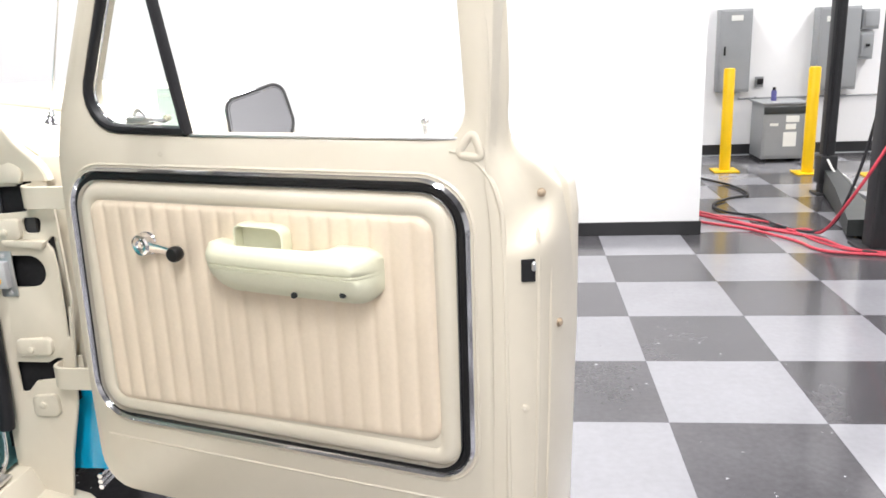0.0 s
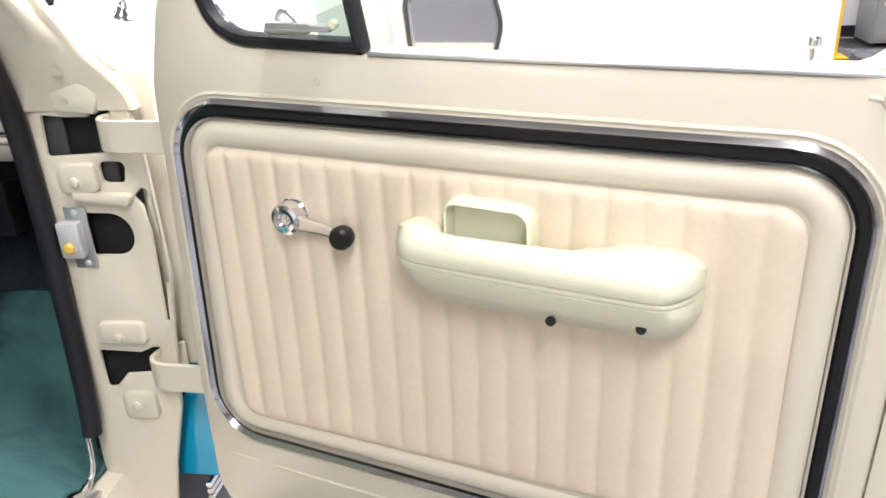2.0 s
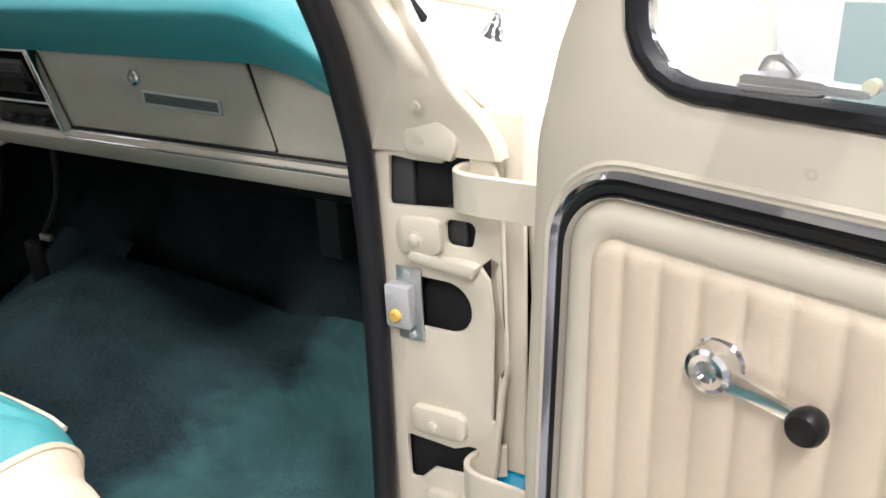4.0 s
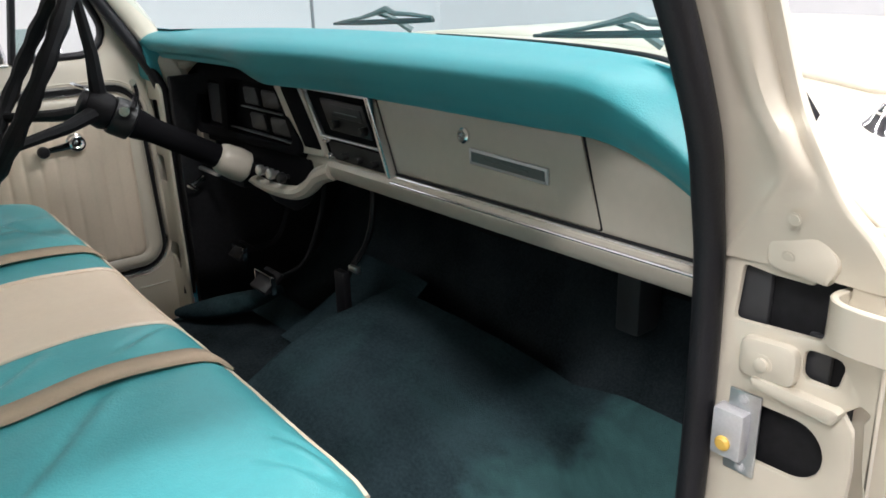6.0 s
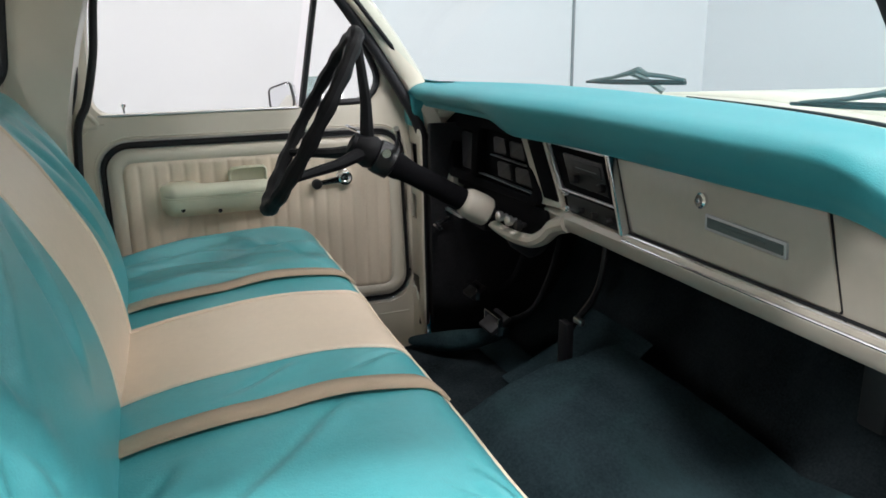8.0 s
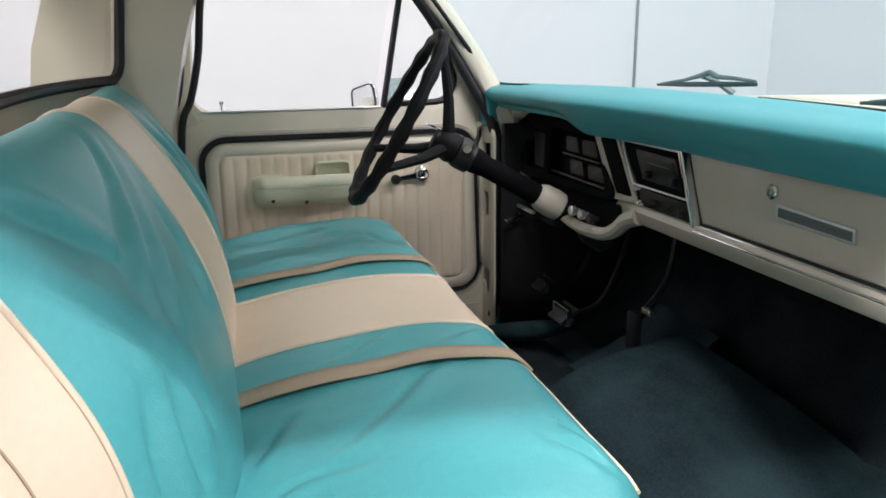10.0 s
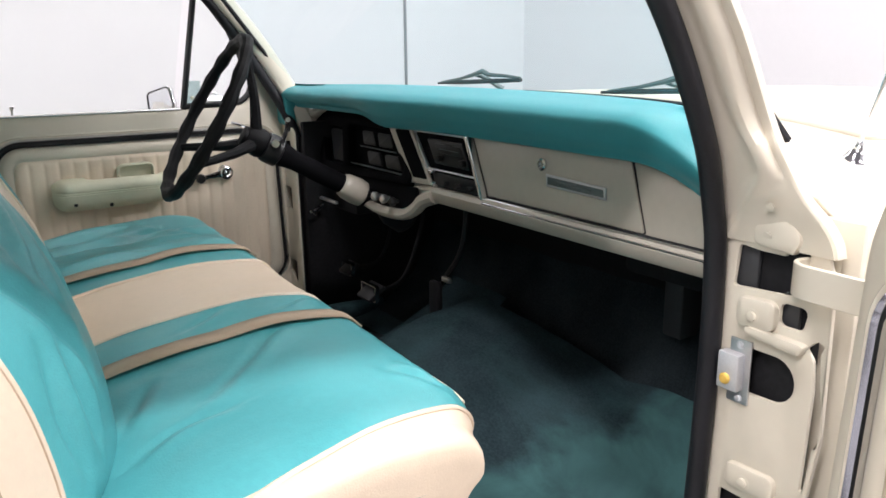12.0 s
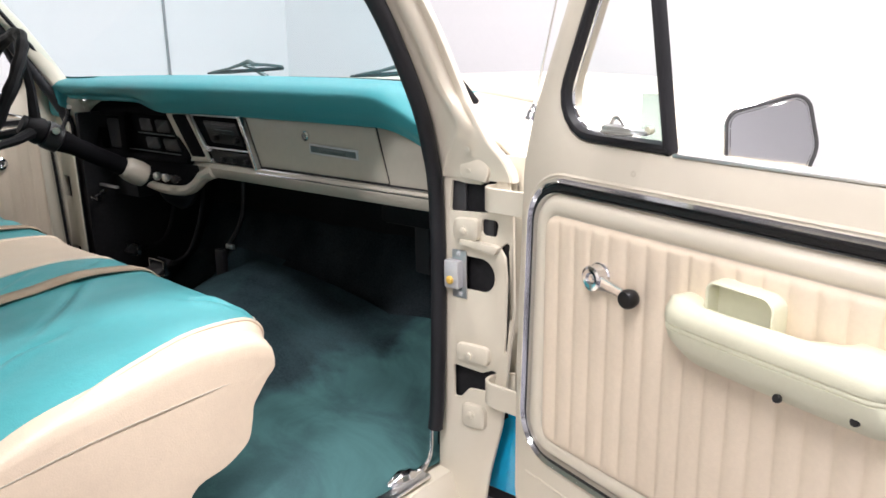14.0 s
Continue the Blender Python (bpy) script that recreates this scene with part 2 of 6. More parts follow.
def add_box(bm, lo, hi, bevel=0.0, seg=2, m=None):
    size = [h - l for l, h in zip(lo, hi)]
    mid = [(h + l) / 2 for l, h in zip(lo, hi)]
    r = bmesh.ops.create_cube(bm, size=1, matrix=Matrix.LocRotScale(mid, None, size))
    if bevel:
        edges = list({e for v in r["verts"] for e in v.link_edges})
        out = bmesh.ops.bevel(bm, geom=edges, offset=bevel, segments=seg, profile=0.5, affect="EDGES")
        vs = list({v for f in out["faces"] for v in f.verts} | {v for v in r["verts"] if v.is_valid})
    else:
        vs = r["verts"]
    if m is not None:
        bmesh.ops.transform(bm, matrix=m, verts=vs)
    return bm


def box(lo, hi, bevel=0.0, seg=2):
    return add_box(bmesh.new(), lo, hi, bevel, seg)


def loft(bm, rings, closed=True, caps=True, loop=False):
    """Quads between rings of equally many points. closed: each ring closes; loop: last ring joins the first."""
    vs = [[bm.verts.new(p) for p in r] for r in rings]
    n = len(vs[0])
    pairs = list(zip(vs, vs[1:])) + ([(vs[-1], vs[0])] if loop else [])
    for a, b in pairs:
        for i in range(n if closed else n - 1):
            j = (i + 1) % n
            bm.faces.new((a[i], a[j], b[j], b[i]))
    if caps and not loop and closed:
        bm.faces.new(vs[0][::-1])
        bm.faces.new(vs[-1])
    return bm


def tube(bm, path, r, n=8, caps=True, loop=False):
    """A round bar along points; r may be a list."""
    pts = [Vector(p) for p in path]
    rings = []
    s = None
    for i, p in enumerate(pts):
        a = pts[i - 1] if (i or loop) else pts[i]
        b = pts[(i + 1) % len(pts)] if (i + 1 < len(pts) or loop) else pts[i]
        d = (b - a).normalized()
        if s is None:
            s = d.cross(Vector((0.0, 0.02, 1.0)) if abs(d.z) < 0.9 else Vector((1.0, 0.0, 0.02)))
        s = s - d * s.dot(d)          # carried along without twist
        s.normalize()
        t = s.cross(d)
        rr = r[i] if isinstance(r, (list, tuple)) else r
        rings.append([p + (s * math.cos(k * 2 * math.pi / n) + t * math.sin(k * 2 * math.pi / n)) * rr for k in range(n)])
    return loft(bm, rings, caps=caps, loop=loop)


def lathe(bm, profile, m=Matrix(), n=20):
    """profile: (radius, height) from one end to the other, turned round z, then moved by m."""
    rings = [[m @ Vector((max(r, 1e-4) * math.cos(k * 2 * math.pi / n), max(r, 1e-4) * math.sin(k * 2 * math.pi / n), h)) for k in range(n)] for r, h in profile]
    return loft(bm, rings)


def spline(points, n=8, loop=False):
    """Catmull-Rom through points."""
    P = [Vector(p) for p in points]
    out = []
    cnt = len(P)
    for i in range(cnt if loop else cnt - 1):
        if loop:
            a, b, c, d = P[i - 1], P[i], P[(i + 1) % cnt], P[(i + 2) % cnt]
        else:
            a, b, c, d = P[max(i - 1, 0)], P[i], P[i + 1], P[min(i + 2, cnt - 1)]
        for k in range(n):
            t = k / n
            out.append(0.5 * ((2 * b) + (c - a) * t + (2 * a - 5 * b + 4 * c - d) * t * t + (3 * b - a - 3 * c + d) * t ** 3))
    if not loop:
        out.append(P[-1])
    return out


def rounded(corners, radii, n=6):
    """A polygon (2D) with rounded corners."""
    out = []
    cnt = len(corners)
    for i in range(cnt):
        p, a, b = Vector(corners[i]), Vector(corners[i - 1]), Vector(corners[(i + 1) % cnt])
        r = radii[i] if isinstance(radii, (list, tuple)) else radii
        da, db = (a - p).normalized(), (b - p).normalized()
        if r <= 0:
            out.append(p)
            continue
        half = da.angle(db) / 2
        cut = min(r / math.tan(half), (a - p).length * 0.49, (b - p).length * 0.49)
        rr = cut * math.tan(half)
        c = p + (da + db).normalized() * (rr / math.sin(half))
        s, e = p + da * cut - c, p + db * cut - c
        ang = s.angle_signed(e)
        for k in range(n + 1):
            v = s.copy()
            v.rotate(Matrix.Rotation(-ang * k / n, 2))
            out.append(c + v)
    return out


def inset(poly, d):
    """Offset a closed 2D polygon inwards by d (anticlockwise or clockwise alike)."""
    cnt = len(poly)
    area = sum(poly[i - 1].x * poly[i].y - poly[i].x * poly[i - 1].y for i in range(cnt))
    sign = 1 if area > 0 else -1
    out = []
    for i in range(cnt):
        a, p, b = poly[i - 1], poly[i], poly[(i + 1) % cnt]
        e1, e2 = (p - a), (b - p)
        n1 = Vector((-e1.y, e1.x)).normalized() * sign if e1.length > 1e-9 else Vector((0, 0))
        n2 = Vector((-e2.y, e2.x)).normalized() * sign if e2.length > 1e-9 else n1
        m = (n1 + n2)
        m = m.normalized() if m.length > 1e-6 else n1
        k = max(0.5, m.dot(n1 if n1.length else n2))
        out.append(p + m * (d / k))
    return out


def xz(poly, y):
    return [Vector((p.x, y, p.y)) for p in poly]


def band(bm, outer, d, y0, y1, crown=0.0):
    """A raised moulding ring lying in the xz plane: outer outline, width d, from y0 (back) to y1 (front)."""
    prof = [(0.0, y0), (0.0, y0 + (y1 - y0) * 0.6), (0.2, y1 - crown * 0), (0.5, y1 + crown), (0.8, y1), (1.0, y0 + (y1 - y0) * 0.6), (1.0, y0)]
    rings = [xz(inset(outer, d * t), y) for t, y in prof]
    return loft(bm, rings, caps=False)


def plate(bm, outer, holes, y0, y1, round_edge=0.006):
    """A plate in the xz plane with holes, front at y0, back at y1, front edges rounded."""
    s = 1 if y1 > y0 else -1
    loops = []
    for k, poly in enumerate([outer] + list(holes)):
        sg = 1 if k == 0 else -1
        steps = [(round_edge * sg, y0), (round_edge * 0.3 * sg, y0 + s * round_edge * 0.3), (0, y0 + s * round_edge), (0, y1)]
        vs = [[bm.verts.new(p) for p in xz(inset(poly, d) if d else poly, y)] for d, y in steps]
        for a, b in zip(vs, vs[1:]):
            for i in range(len(a)):
                j = (i + 1) % len(a)
                bm.faces.new((a[i], a[j], b[j], b[i]))
        loops.append((vs[0], vs[-1]))
    for side in (0, 1):
        edges = []
        for pair in loops:
            ring = pair[side]
            for i in range(len(ring)):
                e = bm.edges.get((ring[i - 1], ring[i]))
                edges.append(e or bm.edges.new((ring[i - 1], ring[i])))
        bmesh.ops.triangle_fill(bm, use_beauty=True, use_dissolve=False, edges=edges)
    return bm


def strip(bm, rows):
    """An open sheet through rows of points."""
    return loft(bm, rows, closed=False, caps=False)


def thick(ob, t, offset=-1.0):
    md = ob.modifiers.new("thickness", "SOLIDIFY")
    md.thickness, md.offset = t, offset
    return ob


def bolt(bm, p, axis, r=0.011, h=0.008):
    m = Matrix.Translation(p) @ Vector(axis).to_track_quat("Z", "Y").to_matrix().to_4x4()
    lathe(bm, [(0, 0), (r * 1.5, 0), (r * 1.5, h * 0.25), (r, h * 0.3), (r, h), (r * 0.8, h * 1.15), (0, h * 1.15)], m, 12)
    return bm

# ---- the room ----
X0 = -1.96           # the truck's middle line
TILE = 0.6096
GX, GY = 0.826, 2.625   # one corner of the tile grid

floor = finish(box((-6.72, -8.0, -0.2), (9.5, 9.45, -0.006)), "floor", GREY_STEEL, smooth=0)
tagged(floor, "checkered light and dark grey vinyl tile showroom floor", "floor", kind="structure")


def wall(name, lo, hi, label):
    ob = finish(box(lo, hi), name, WHITE_WALL, smooth=0)
    return tagged(ob, label, "wall", kind="structure")


wall("wall_north", (-6.92, 9.45, 0), (9.7, 9.65, CEIL), "white painted workshop back wall with black base")
wall("wall_south", (-6.92, -8.2, 0), (9.7, -8.0, CEIL), "plain white painted showroom wall")
wall("wall_east", (9.5, -8.0, 0), (9.7, 9.45, CEIL), "plain white painted showroom wall")
wall("wall_west", (-6.92, -8.0, 0), (-6.72, 9.45, CEIL), "plain white painted showroom wall")
wall("wall_partition", (-6.72, 5.62, 0), (1.57, 5.78, CEIL), "white painted partition wall behind the truck")
bm = box((-6.92, -8.2, CEIL + 0.06), (9.7, 9.65, CEIL + 0.2))
deck = []
for k in range(60):          # ribbed deck, pitch 0.3
    y = -8.2 + 0.3 * k
    deck += [(y, CEIL), (y + 0.13, CEIL), (y + 0.17, CEIL + 0.055), (y + 0.26, CEIL + 0.055)]
strip(bm, [[(-6.92, y, z), (9.7, y, z)] for y, z in deck if y < 9.65])
ceiling = tagged(finish(bm, "ceiling", CEIL_MAT, smooth=0), "pale grey ribbed showroom ceiling", "ceiling", kind="structure")


def baseboard(lo, hi):
    return tagged(finish(box(lo, hi, 0.004), "baseboard", BASE_BLACK, smooth=0), "black vinyl baseboard along the white wall", "baseboard", kind="structure")


baseboard((-6.70, 5.605, 0), (1.575, 5.617, 0.105))
baseboard((1.573, 5.605, 0), (1.585, 5.78, 0.105))
baseboard((-6.70, 9.43, 0), (9.48, 9.447, 0.12))

baseboard((-6.717, -7.98, 0), (-6.705, 5.60, 0.105))
tagged(finish(box((-6.718, 4.19, 0.106), (-6.706, 4.215, CEIL - 0.01), 0.003), "wall_trim", GREY_STEEL), "thin grey joint strip on the white wall", "trim", kind="structure")
# ceiling lights: long tubes in housings
for cx, cy, share in LAMPS:
    fix = thing("ceiling_light", "long white fluorescent strip light on the ceiling", "light", (cx, cy, CEIL - 0.14), "ceiling lights")
    part("housing", box((-0.16, -1.2, 0.04), (0.16, 1.2, 0.141), 0.02), WHITE_LABEL, fix)
    part("tube", box((-0.12, -1.18, 0.0), (0.12, 1.18, 0.039), 0.012), LAMP_GLOW, fix, "glowing white diffuser")
    lamp = bpy.data.lights.new("ceiling_lamp", "AREA")
    lamp.shape, lamp.size, lamp.size_y, lamp.energy = "RECTANGLE", 0.24, 2.36, LAMP_POWER * share
    lamp.color = (1.0, 0.985, 0.975)
    lo = new("ceiling_lamp", lamp)
    lo.location = (cx, cy, CEIL - 0.15)

# ---- the truck ----
truck = thing("pickup_truck", "cream and bright blue vintage pickup truck with an open door", "truck", (X0, 1.0, 0.0))
TI = Matrix.Translation((-X0, -1.0, 0.0))   # world to truck


def tpart(name, bm, material, label="", smooth=35):
    bmesh.ops.transform(bm, matrix=TI, verts=bm.verts)
    return finish(bm, name, material, truck, smooth, label)


def tsub(name, bm, material, parent, label="", smooth=35):
    """A piece of a truck part, in world coordinates."""
    bmesh.ops.transform(bm, matrix=TI, verts=bm.verts)
    return finish(bm, name, material, parent, smooth, label)


def mirrored(pts):
    return [Vector((2 * X0 - p[0], p[1], p[2])) for p in pts]


# -- cab shell
# hinge pillars: a plate facing the rear, with hinge pockets and an oval hole, tapering to the top
def pillar_plate(side):
    outline = rounded([(-1.07, 0.36), (-0.935, 0.36), (-0.908, 0.52), (-0.872, 0.66), (-0.84, 0.95), (-0.845, 1.20), (-0.875, 1.285), (-0.93, 1.36), (-0.955, 1.37), (-1.0, 1.30), (-1.05, 1.26)], [0.01, 0.03, 0.05, 0.05, 0.08, 0.03, 0.05, 0.03, 0.02, 0.03, 0.02], 3)
    oval = rounded([(-1.002, 0.976), (-0.894, 0.978), (-0.894, 1.056), (-1.000, 1.057)], [0.006, 0.0395, 0.0395, 0.006], 10)
    hu = rounded([(-1.020, 1.158), (-0.915, 1.165), (-0.89, 1.225), (-0.89, 1.243), (-0.925, 1.24), (-0.93, 1.226), (-0.975, 1.226), (-1.014, 1.230)], 0.005, 2)
    hu2 = rounded([(-0.930, 1.112), (-0.890, 1.112), (-0.882, 1.150), (-0.930, 1.150)], 0.010, 3)
    hl = rounded([(-1.015, 0.695), (-0.995, 0.70), (-0.97, 0.728), (-0.905, 0.735), (-0.886, 0.792), (-0.905, 0.79), (-0.93, 0.778), (-1.015, 0.78)], 0.006, 2)
    slit = rounded([(-0.866, 0.845), (-0.861, 0.845), (-0.853, 0.925), (-0.844, 0.935), (-0.8415, 0.965), (-0.845, 1.0), (-0.851, 1.03), (-0.856, 1.085), (-0.850, 1.098), (-0.862, 1.104), (-0.879, 1.088), (-0.866, 1.07), (-0.861, 1.02)], 0.002, 1)
    bm = bmesh.new()
    plate(bm, outline, [oval, hu, hu2, hl, slit], 1.43, 1.4375, 0.003)
    if side < 0:
        for v in bm.verts:
            v.co.x = 2 * X0 - v.co.x
    return bm


hinge_pillar = tpart("hinge_pillar", pillar_plate(1), CREAM, "cream painted hinge pillar with open pockets")
tpart("hinge_pillar", pillar_plate(-1), CREAM)
# black sheet behind each pillar plate, in place of the shade in its hollow
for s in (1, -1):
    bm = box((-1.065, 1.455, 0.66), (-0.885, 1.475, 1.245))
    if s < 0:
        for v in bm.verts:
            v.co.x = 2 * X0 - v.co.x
    tpart("pillar_shade_sheet", bm, DARK, "black sheet standing for the shade inside the hinge pillar", 0)

# inner sheet metal seen through the pockets
tsub("inner_brace", box((-1.03, 1.444, 1.13), (-0.985, 1.454, 1.24), 0.004), DUCT_GREY, hinge_pillar, "grey bare metal inside the pillar")
tsub("inner_brace", box((-0.935, 1.444, 1.105), (-0.905, 1.454, 1.165), 0.004), DUCT_GREY, hinge_pillar, "grey bare metal inside the pillar")
tsub("inner_brace", box((-1.01, 1.444, 1.035), (-0.985, 1.454, 1.065), 0.003), DUCT_GREY, hinge_pillar, "grey bare metal inside the pillar")
# bolt pads and bolts on the hinge pillar
def pad(x0, x1, z0, z1, d=0.012):
    bm = bmesh.new()
    plate(bm, rounded([(x0, z0), (x1, z0 + 0.004), (x1, z1), (x0, z1 - 0.004)], 0.014, 3), [], 1.43 - d, 1.432, 0.006)
    return bm


for (x0, x1, z0, z1), bolts in (((-1.004, -0.932, 1.094, 1.150), [(-0.972, 1.118)]),
                                ((-1.0, -0.905, 0.798, 0.848), [(-0.960, 0.818)]), ((-0.985, -0.915, 0.632, 0.695), [(-0.955, 0.668)])):
    p = tsub("hinge_plate", pad(x0, x1, z0, z1), CREAM, hinge_pillar)
    for bx, bz in bolts:
        bm = bolt(bmesh.new(), (bx, 1.419, bz), (0, -1, 0), 0.0085, 0.006)
        tsub("bolt", bm, CREAM, hinge_pillar)
bm = bmesh.new()
plate(bm, rounded([(-0.985, 1.084), (-0.885, 1.074), (-0.872, 1.095), (-0.985, 1.10)], 0.006, 2), [], 1.415, 1.432, 0.005)
tsub("hinge_plate", bm, CREAM, hinge_pillar)
# gusset of the upper hinge and its flat bolts
bm = bmesh.new()
plate(bm, rounded([(-0.984, 1.238), (-0.912, 1.232), (-0.898, 1.262), (-0.935, 1.300), (-0.965, 1.300), (-0.985, 1.270)], [0.014, 0.006, 0.02, 0.028, 0.028, 0.02], 5), [], 1.4195, 1.434, 0.006)
tsub("hinge_plate", bm, CREAM, hinge_pillar)
for bx, by, bz in ((-0.957, 1.4185, 1.257), (-0.948, 1.4035, 1.306)):
    tsub("bolt", bolt(bmesh.new(), (bx, by, bz), (0, -1, -0.25), 0.0055, 0.0008), CREAM, hinge_pillar)
# door lamp switch
sw = bmesh.new()
add_box(sw, (-1.022, 1.406, 0.980), (-0.981, 1.429, 1.046), 0.003)
switch = tpart("door_switch", sw, ZINC, "zinc bracket with a yellow plunger")
tsub("plunger", lathe(bmesh.new(), [(0, 0), (0.010, 0), (0.010, 0.005), (0.007, 0.008), (0, 0.009)], Matrix.Translation((-1.004, 1.408, 1.000)) @ Matrix.Rotation(radians(90), 4, "X"), 16), BRASS, switch, "yellow plastic plunger")
tsub("bracket_tab", box((-1.012, 1.424, 0.955), (-0.970, 1.4285, 1.070), 0.002), ALU, switch)
for bx, bz in ((-0.992, 1.060), (-0.988, 0.965)):
    tsub("bolt", bolt(bmesh.new(), (bx, 1.424, bz), (0, -1, 0), 0.005, 0.003), ZINC, switch)

# windshield pillars: from the cowl corner up and back to the roof
def wpillar(s):
    rows = []
    # height, inner edge, pressed ridge, outer edge
    for z, (ix, iy), (rx, ry), (ox, oy) in ((1.238, (-1.056, 1.422), (-1.034, 1.424), (-0.850, 1.428)), (1.262, (-1.056, 1.418), (-1.022, 1.418), (-0.856, 1.426)), (1.292, (-1.056, 1.410), (-1.002, 1.408), (-0.874, 1.420)),
                                            (1.325, (-1.050, 1.396), (-0.978, 1.396), (-0.903, 1.412)), (1.36, (-1.044, 1.378), (-0.958, 1.384), (-0.922, 1.404)), (1.40, (-1.036, 1.358), (-0.966, 1.366), (-0.938, 1.390)),
                                            (1.45, (-1.030, 1.328), (-0.982, 1.342), (-0.954, 1.376)), (1.61, (-1.032, 1.220), (-0.985, 1.236), (-0.955, 1.270)), (1.75, (-1.045, 1.10), (-1.01, 1.115), (-0.98, 1.15)), (1.86, (-1.12, 1.0), (-1.08, 1.015), (-1.06, 1.05))):
        mx, my = (rx + ox) / 2, (ry + oy) / 2
        rows.append([(ix, iy, z), (ix * 0.5 + rx * 0.5, iy * 0.5 + ry * 0.5 + 0.002, z), (rx - 0.012, ry - 0.001, z), (rx, ry - 0.0035, z), (rx + 0.012, ry + 0.001, z), (mx + 0.004, my + 0.003, z), (ox - 0.010, oy - 0.001, z), (ox, oy, z),
                     (ox + 0.003, oy + 0.010, z), (ox - 0.02, oy + 0.045, z), (ix - 0.010, iy + 0.07, z), (ix - 0.014, iy + 0.02, z)])
    lines = [spline(line, 4) for line in zip(*rows)]        # rounded along its length too
    bm = loft(bmesh.new(), [spline(r, 2, True) for r in zip(*lines)])
    if s < 0:
        for v in bm.verts:
            v.co.x = 2 * X0 - v.co.x - 0.03
            v.co.y += 0.05
    return bm


for s in (1, -1):
    tpart("windshield_pillar", wpillar(s), CREAM)

# weatherstrip round each door opening
def seal_path():
    return spline([(-1.062, 1.395, 0.612), (-1.06, 1.403, 0.70), (-1.06, 1.415, 1.0), (-1.06, 1.410, 1.20), (-1.054, 1.385, 1.30), (-1.036, 1.325, 1.42), (-1.028, 1.208, 1.605), (-1.045, 1.085, 1.75), (-1.09, 0.95, 1.79),
                   (-1.09, 0.55, 1.79), (-1.075, 0.37, 1.74), (-1.065, 0.33, 1.62), (-1.06, 0.31, 1.45), (-1.055, 0.265, 1.29), (-1.05, 0.25, 1.1), (-1.05, 0.26, 0.7)], 6)


for s in (1, -1):
    pts = seal_path()
    if s < 0:
        pts = [Vector((p.x - (0.03 if p.y > 0.9 else 0.0), p.y + (0.05 if p.y > 0.9 else 0.13 * max(0.0, min(1.0, (0.9 - p.y) / 0.4))), p.z)) for p in mirrored(pts)]
    pts = [p + Vector(((0.014 if p.y > 0.8 else 0.006) * s, 0.0, 0.0)) for p in pts]
    tpart("weatherstrip", tube(bmesh.new(), pts, [0.0185 if p.y > 0.8 else 0.021 for p in pts], 12), BLACK_RUBBER, "black rubber door weatherstrip")

tpart("door_edge_seal", tube(bmesh.new(), spline([(-2.875, 0.56, 1.80), (-2.875, 0.527, 1.68), (-2.872, 0.508, 1.53), (-2.866, 0.478, 1.405), (-2.862, 0.446, 1.325), (-2.86, 0.43, 1.10)], 5), 0.011, 8), BLACK_RUBBER, "black rubber seal along the rear door edge")
# rear pillars, back wall, roof, sills
for s in (1, -1):
    bm = bmesh.new()
    rows = []
    ahead = 0.0 if s > 0 else 0.185
    for z, y0, y1, xo in ((0.5, 0.05, 0.30, -0.84), (1.0, 0.05, 0.27, -0.83), (1.33, 0.05, 0.28, -0.85), (1.55, 0.08, 0.33, -0.93), (1.80, 0.16, 0.40, -1.03)):
        y1 += ahead
        rows.append([(xo, y0, z), (xo, y1 - 0.075, z), (xo - 0.03, y1 - 0.055, z), (-1.05, y1 - 0.035, z), (-1.11, y1 - 0.045, z), (-1.11, y0, z)])
    loft(bm, rows)
    if s < 0:
        for v in bm.verts:
            v.co.x = 2 * X0 - v.co.x
    tpart("rear_pillar", bm, CREAM)
def back_sheet(x, z):
    """The cab's back wall bows forward towards its corners and leans in at the top."""
    u = abs(x - X0) / 0.86
    return (x, 0.135 + 0.135 * u ** 2.2 + 0.05 * max(0.0, (z - 1.3) / 0.5), z)


def back_piece(x0, x1, z0, z1, n=14, m=6):
    return strip(bmesh.new(), [[back_sheet(x, z) for x in np.linspace(x0, x1, n)] for z in np.linspace(z0, z1, m)])


WX, WZ0, WZ1 = 0.845, 1.468, 1.775
cab_back = thick(tpart("cab_back_wall", back_piece(X0 - 0.97, X0 + 0.865, 0.5, WZ0, 24), CREAM), 0.02, 0)
thick(tsub("header_panel", back_piece(X0 - 0.97, X0 + 0.865, WZ1, 1.85, 24, 3), CREAM, cab_back), 0.02, 0)
for s in (1, -1):
    thick(tsub("corner_panel", back_piece(X0 + s * WX, X0 + (0.865 if s > 0 else -0.97), WZ0, WZ1, 5), CREAM, cab_back), 0.02, 0)
outline = rounded([(X0 - WX, WZ0), (X0 + WX, WZ0), (X0 + WX, WZ1), (X0 - WX, WZ1)], 0.05, 5)
ring_pts = []
for k in range(len(outline)):
    a, b = outline[k], outline[(k + 1) % len(outline)]
    steps = max(1, int(math.dist(a, b) / 0.12))
    for q in range(steps):
        x, z = (a[0] + (b[0] - a[0]) * q / steps, a[1] + (b[1] - a[1]) * q / steps)
        ring_pts.append(Vector(back_sheet(x, z)) + Vector((0, 0.012, 0)))
tsub("rear_window_seal", tube(bmesh.new(), ring_pts, 0.014, 8, loop=True), BLACK_RUBBER, cab_back, "black rubber rear window seal")
rg = tsub("rear_window_glass", back_piece(X0 - WX, X0 + WX, WZ0, WZ1, 20, 3), GLASS_CLEAR, cab_back, "clear rear window glass", 80)
rg.visible_shadow = False
roof_rows = []
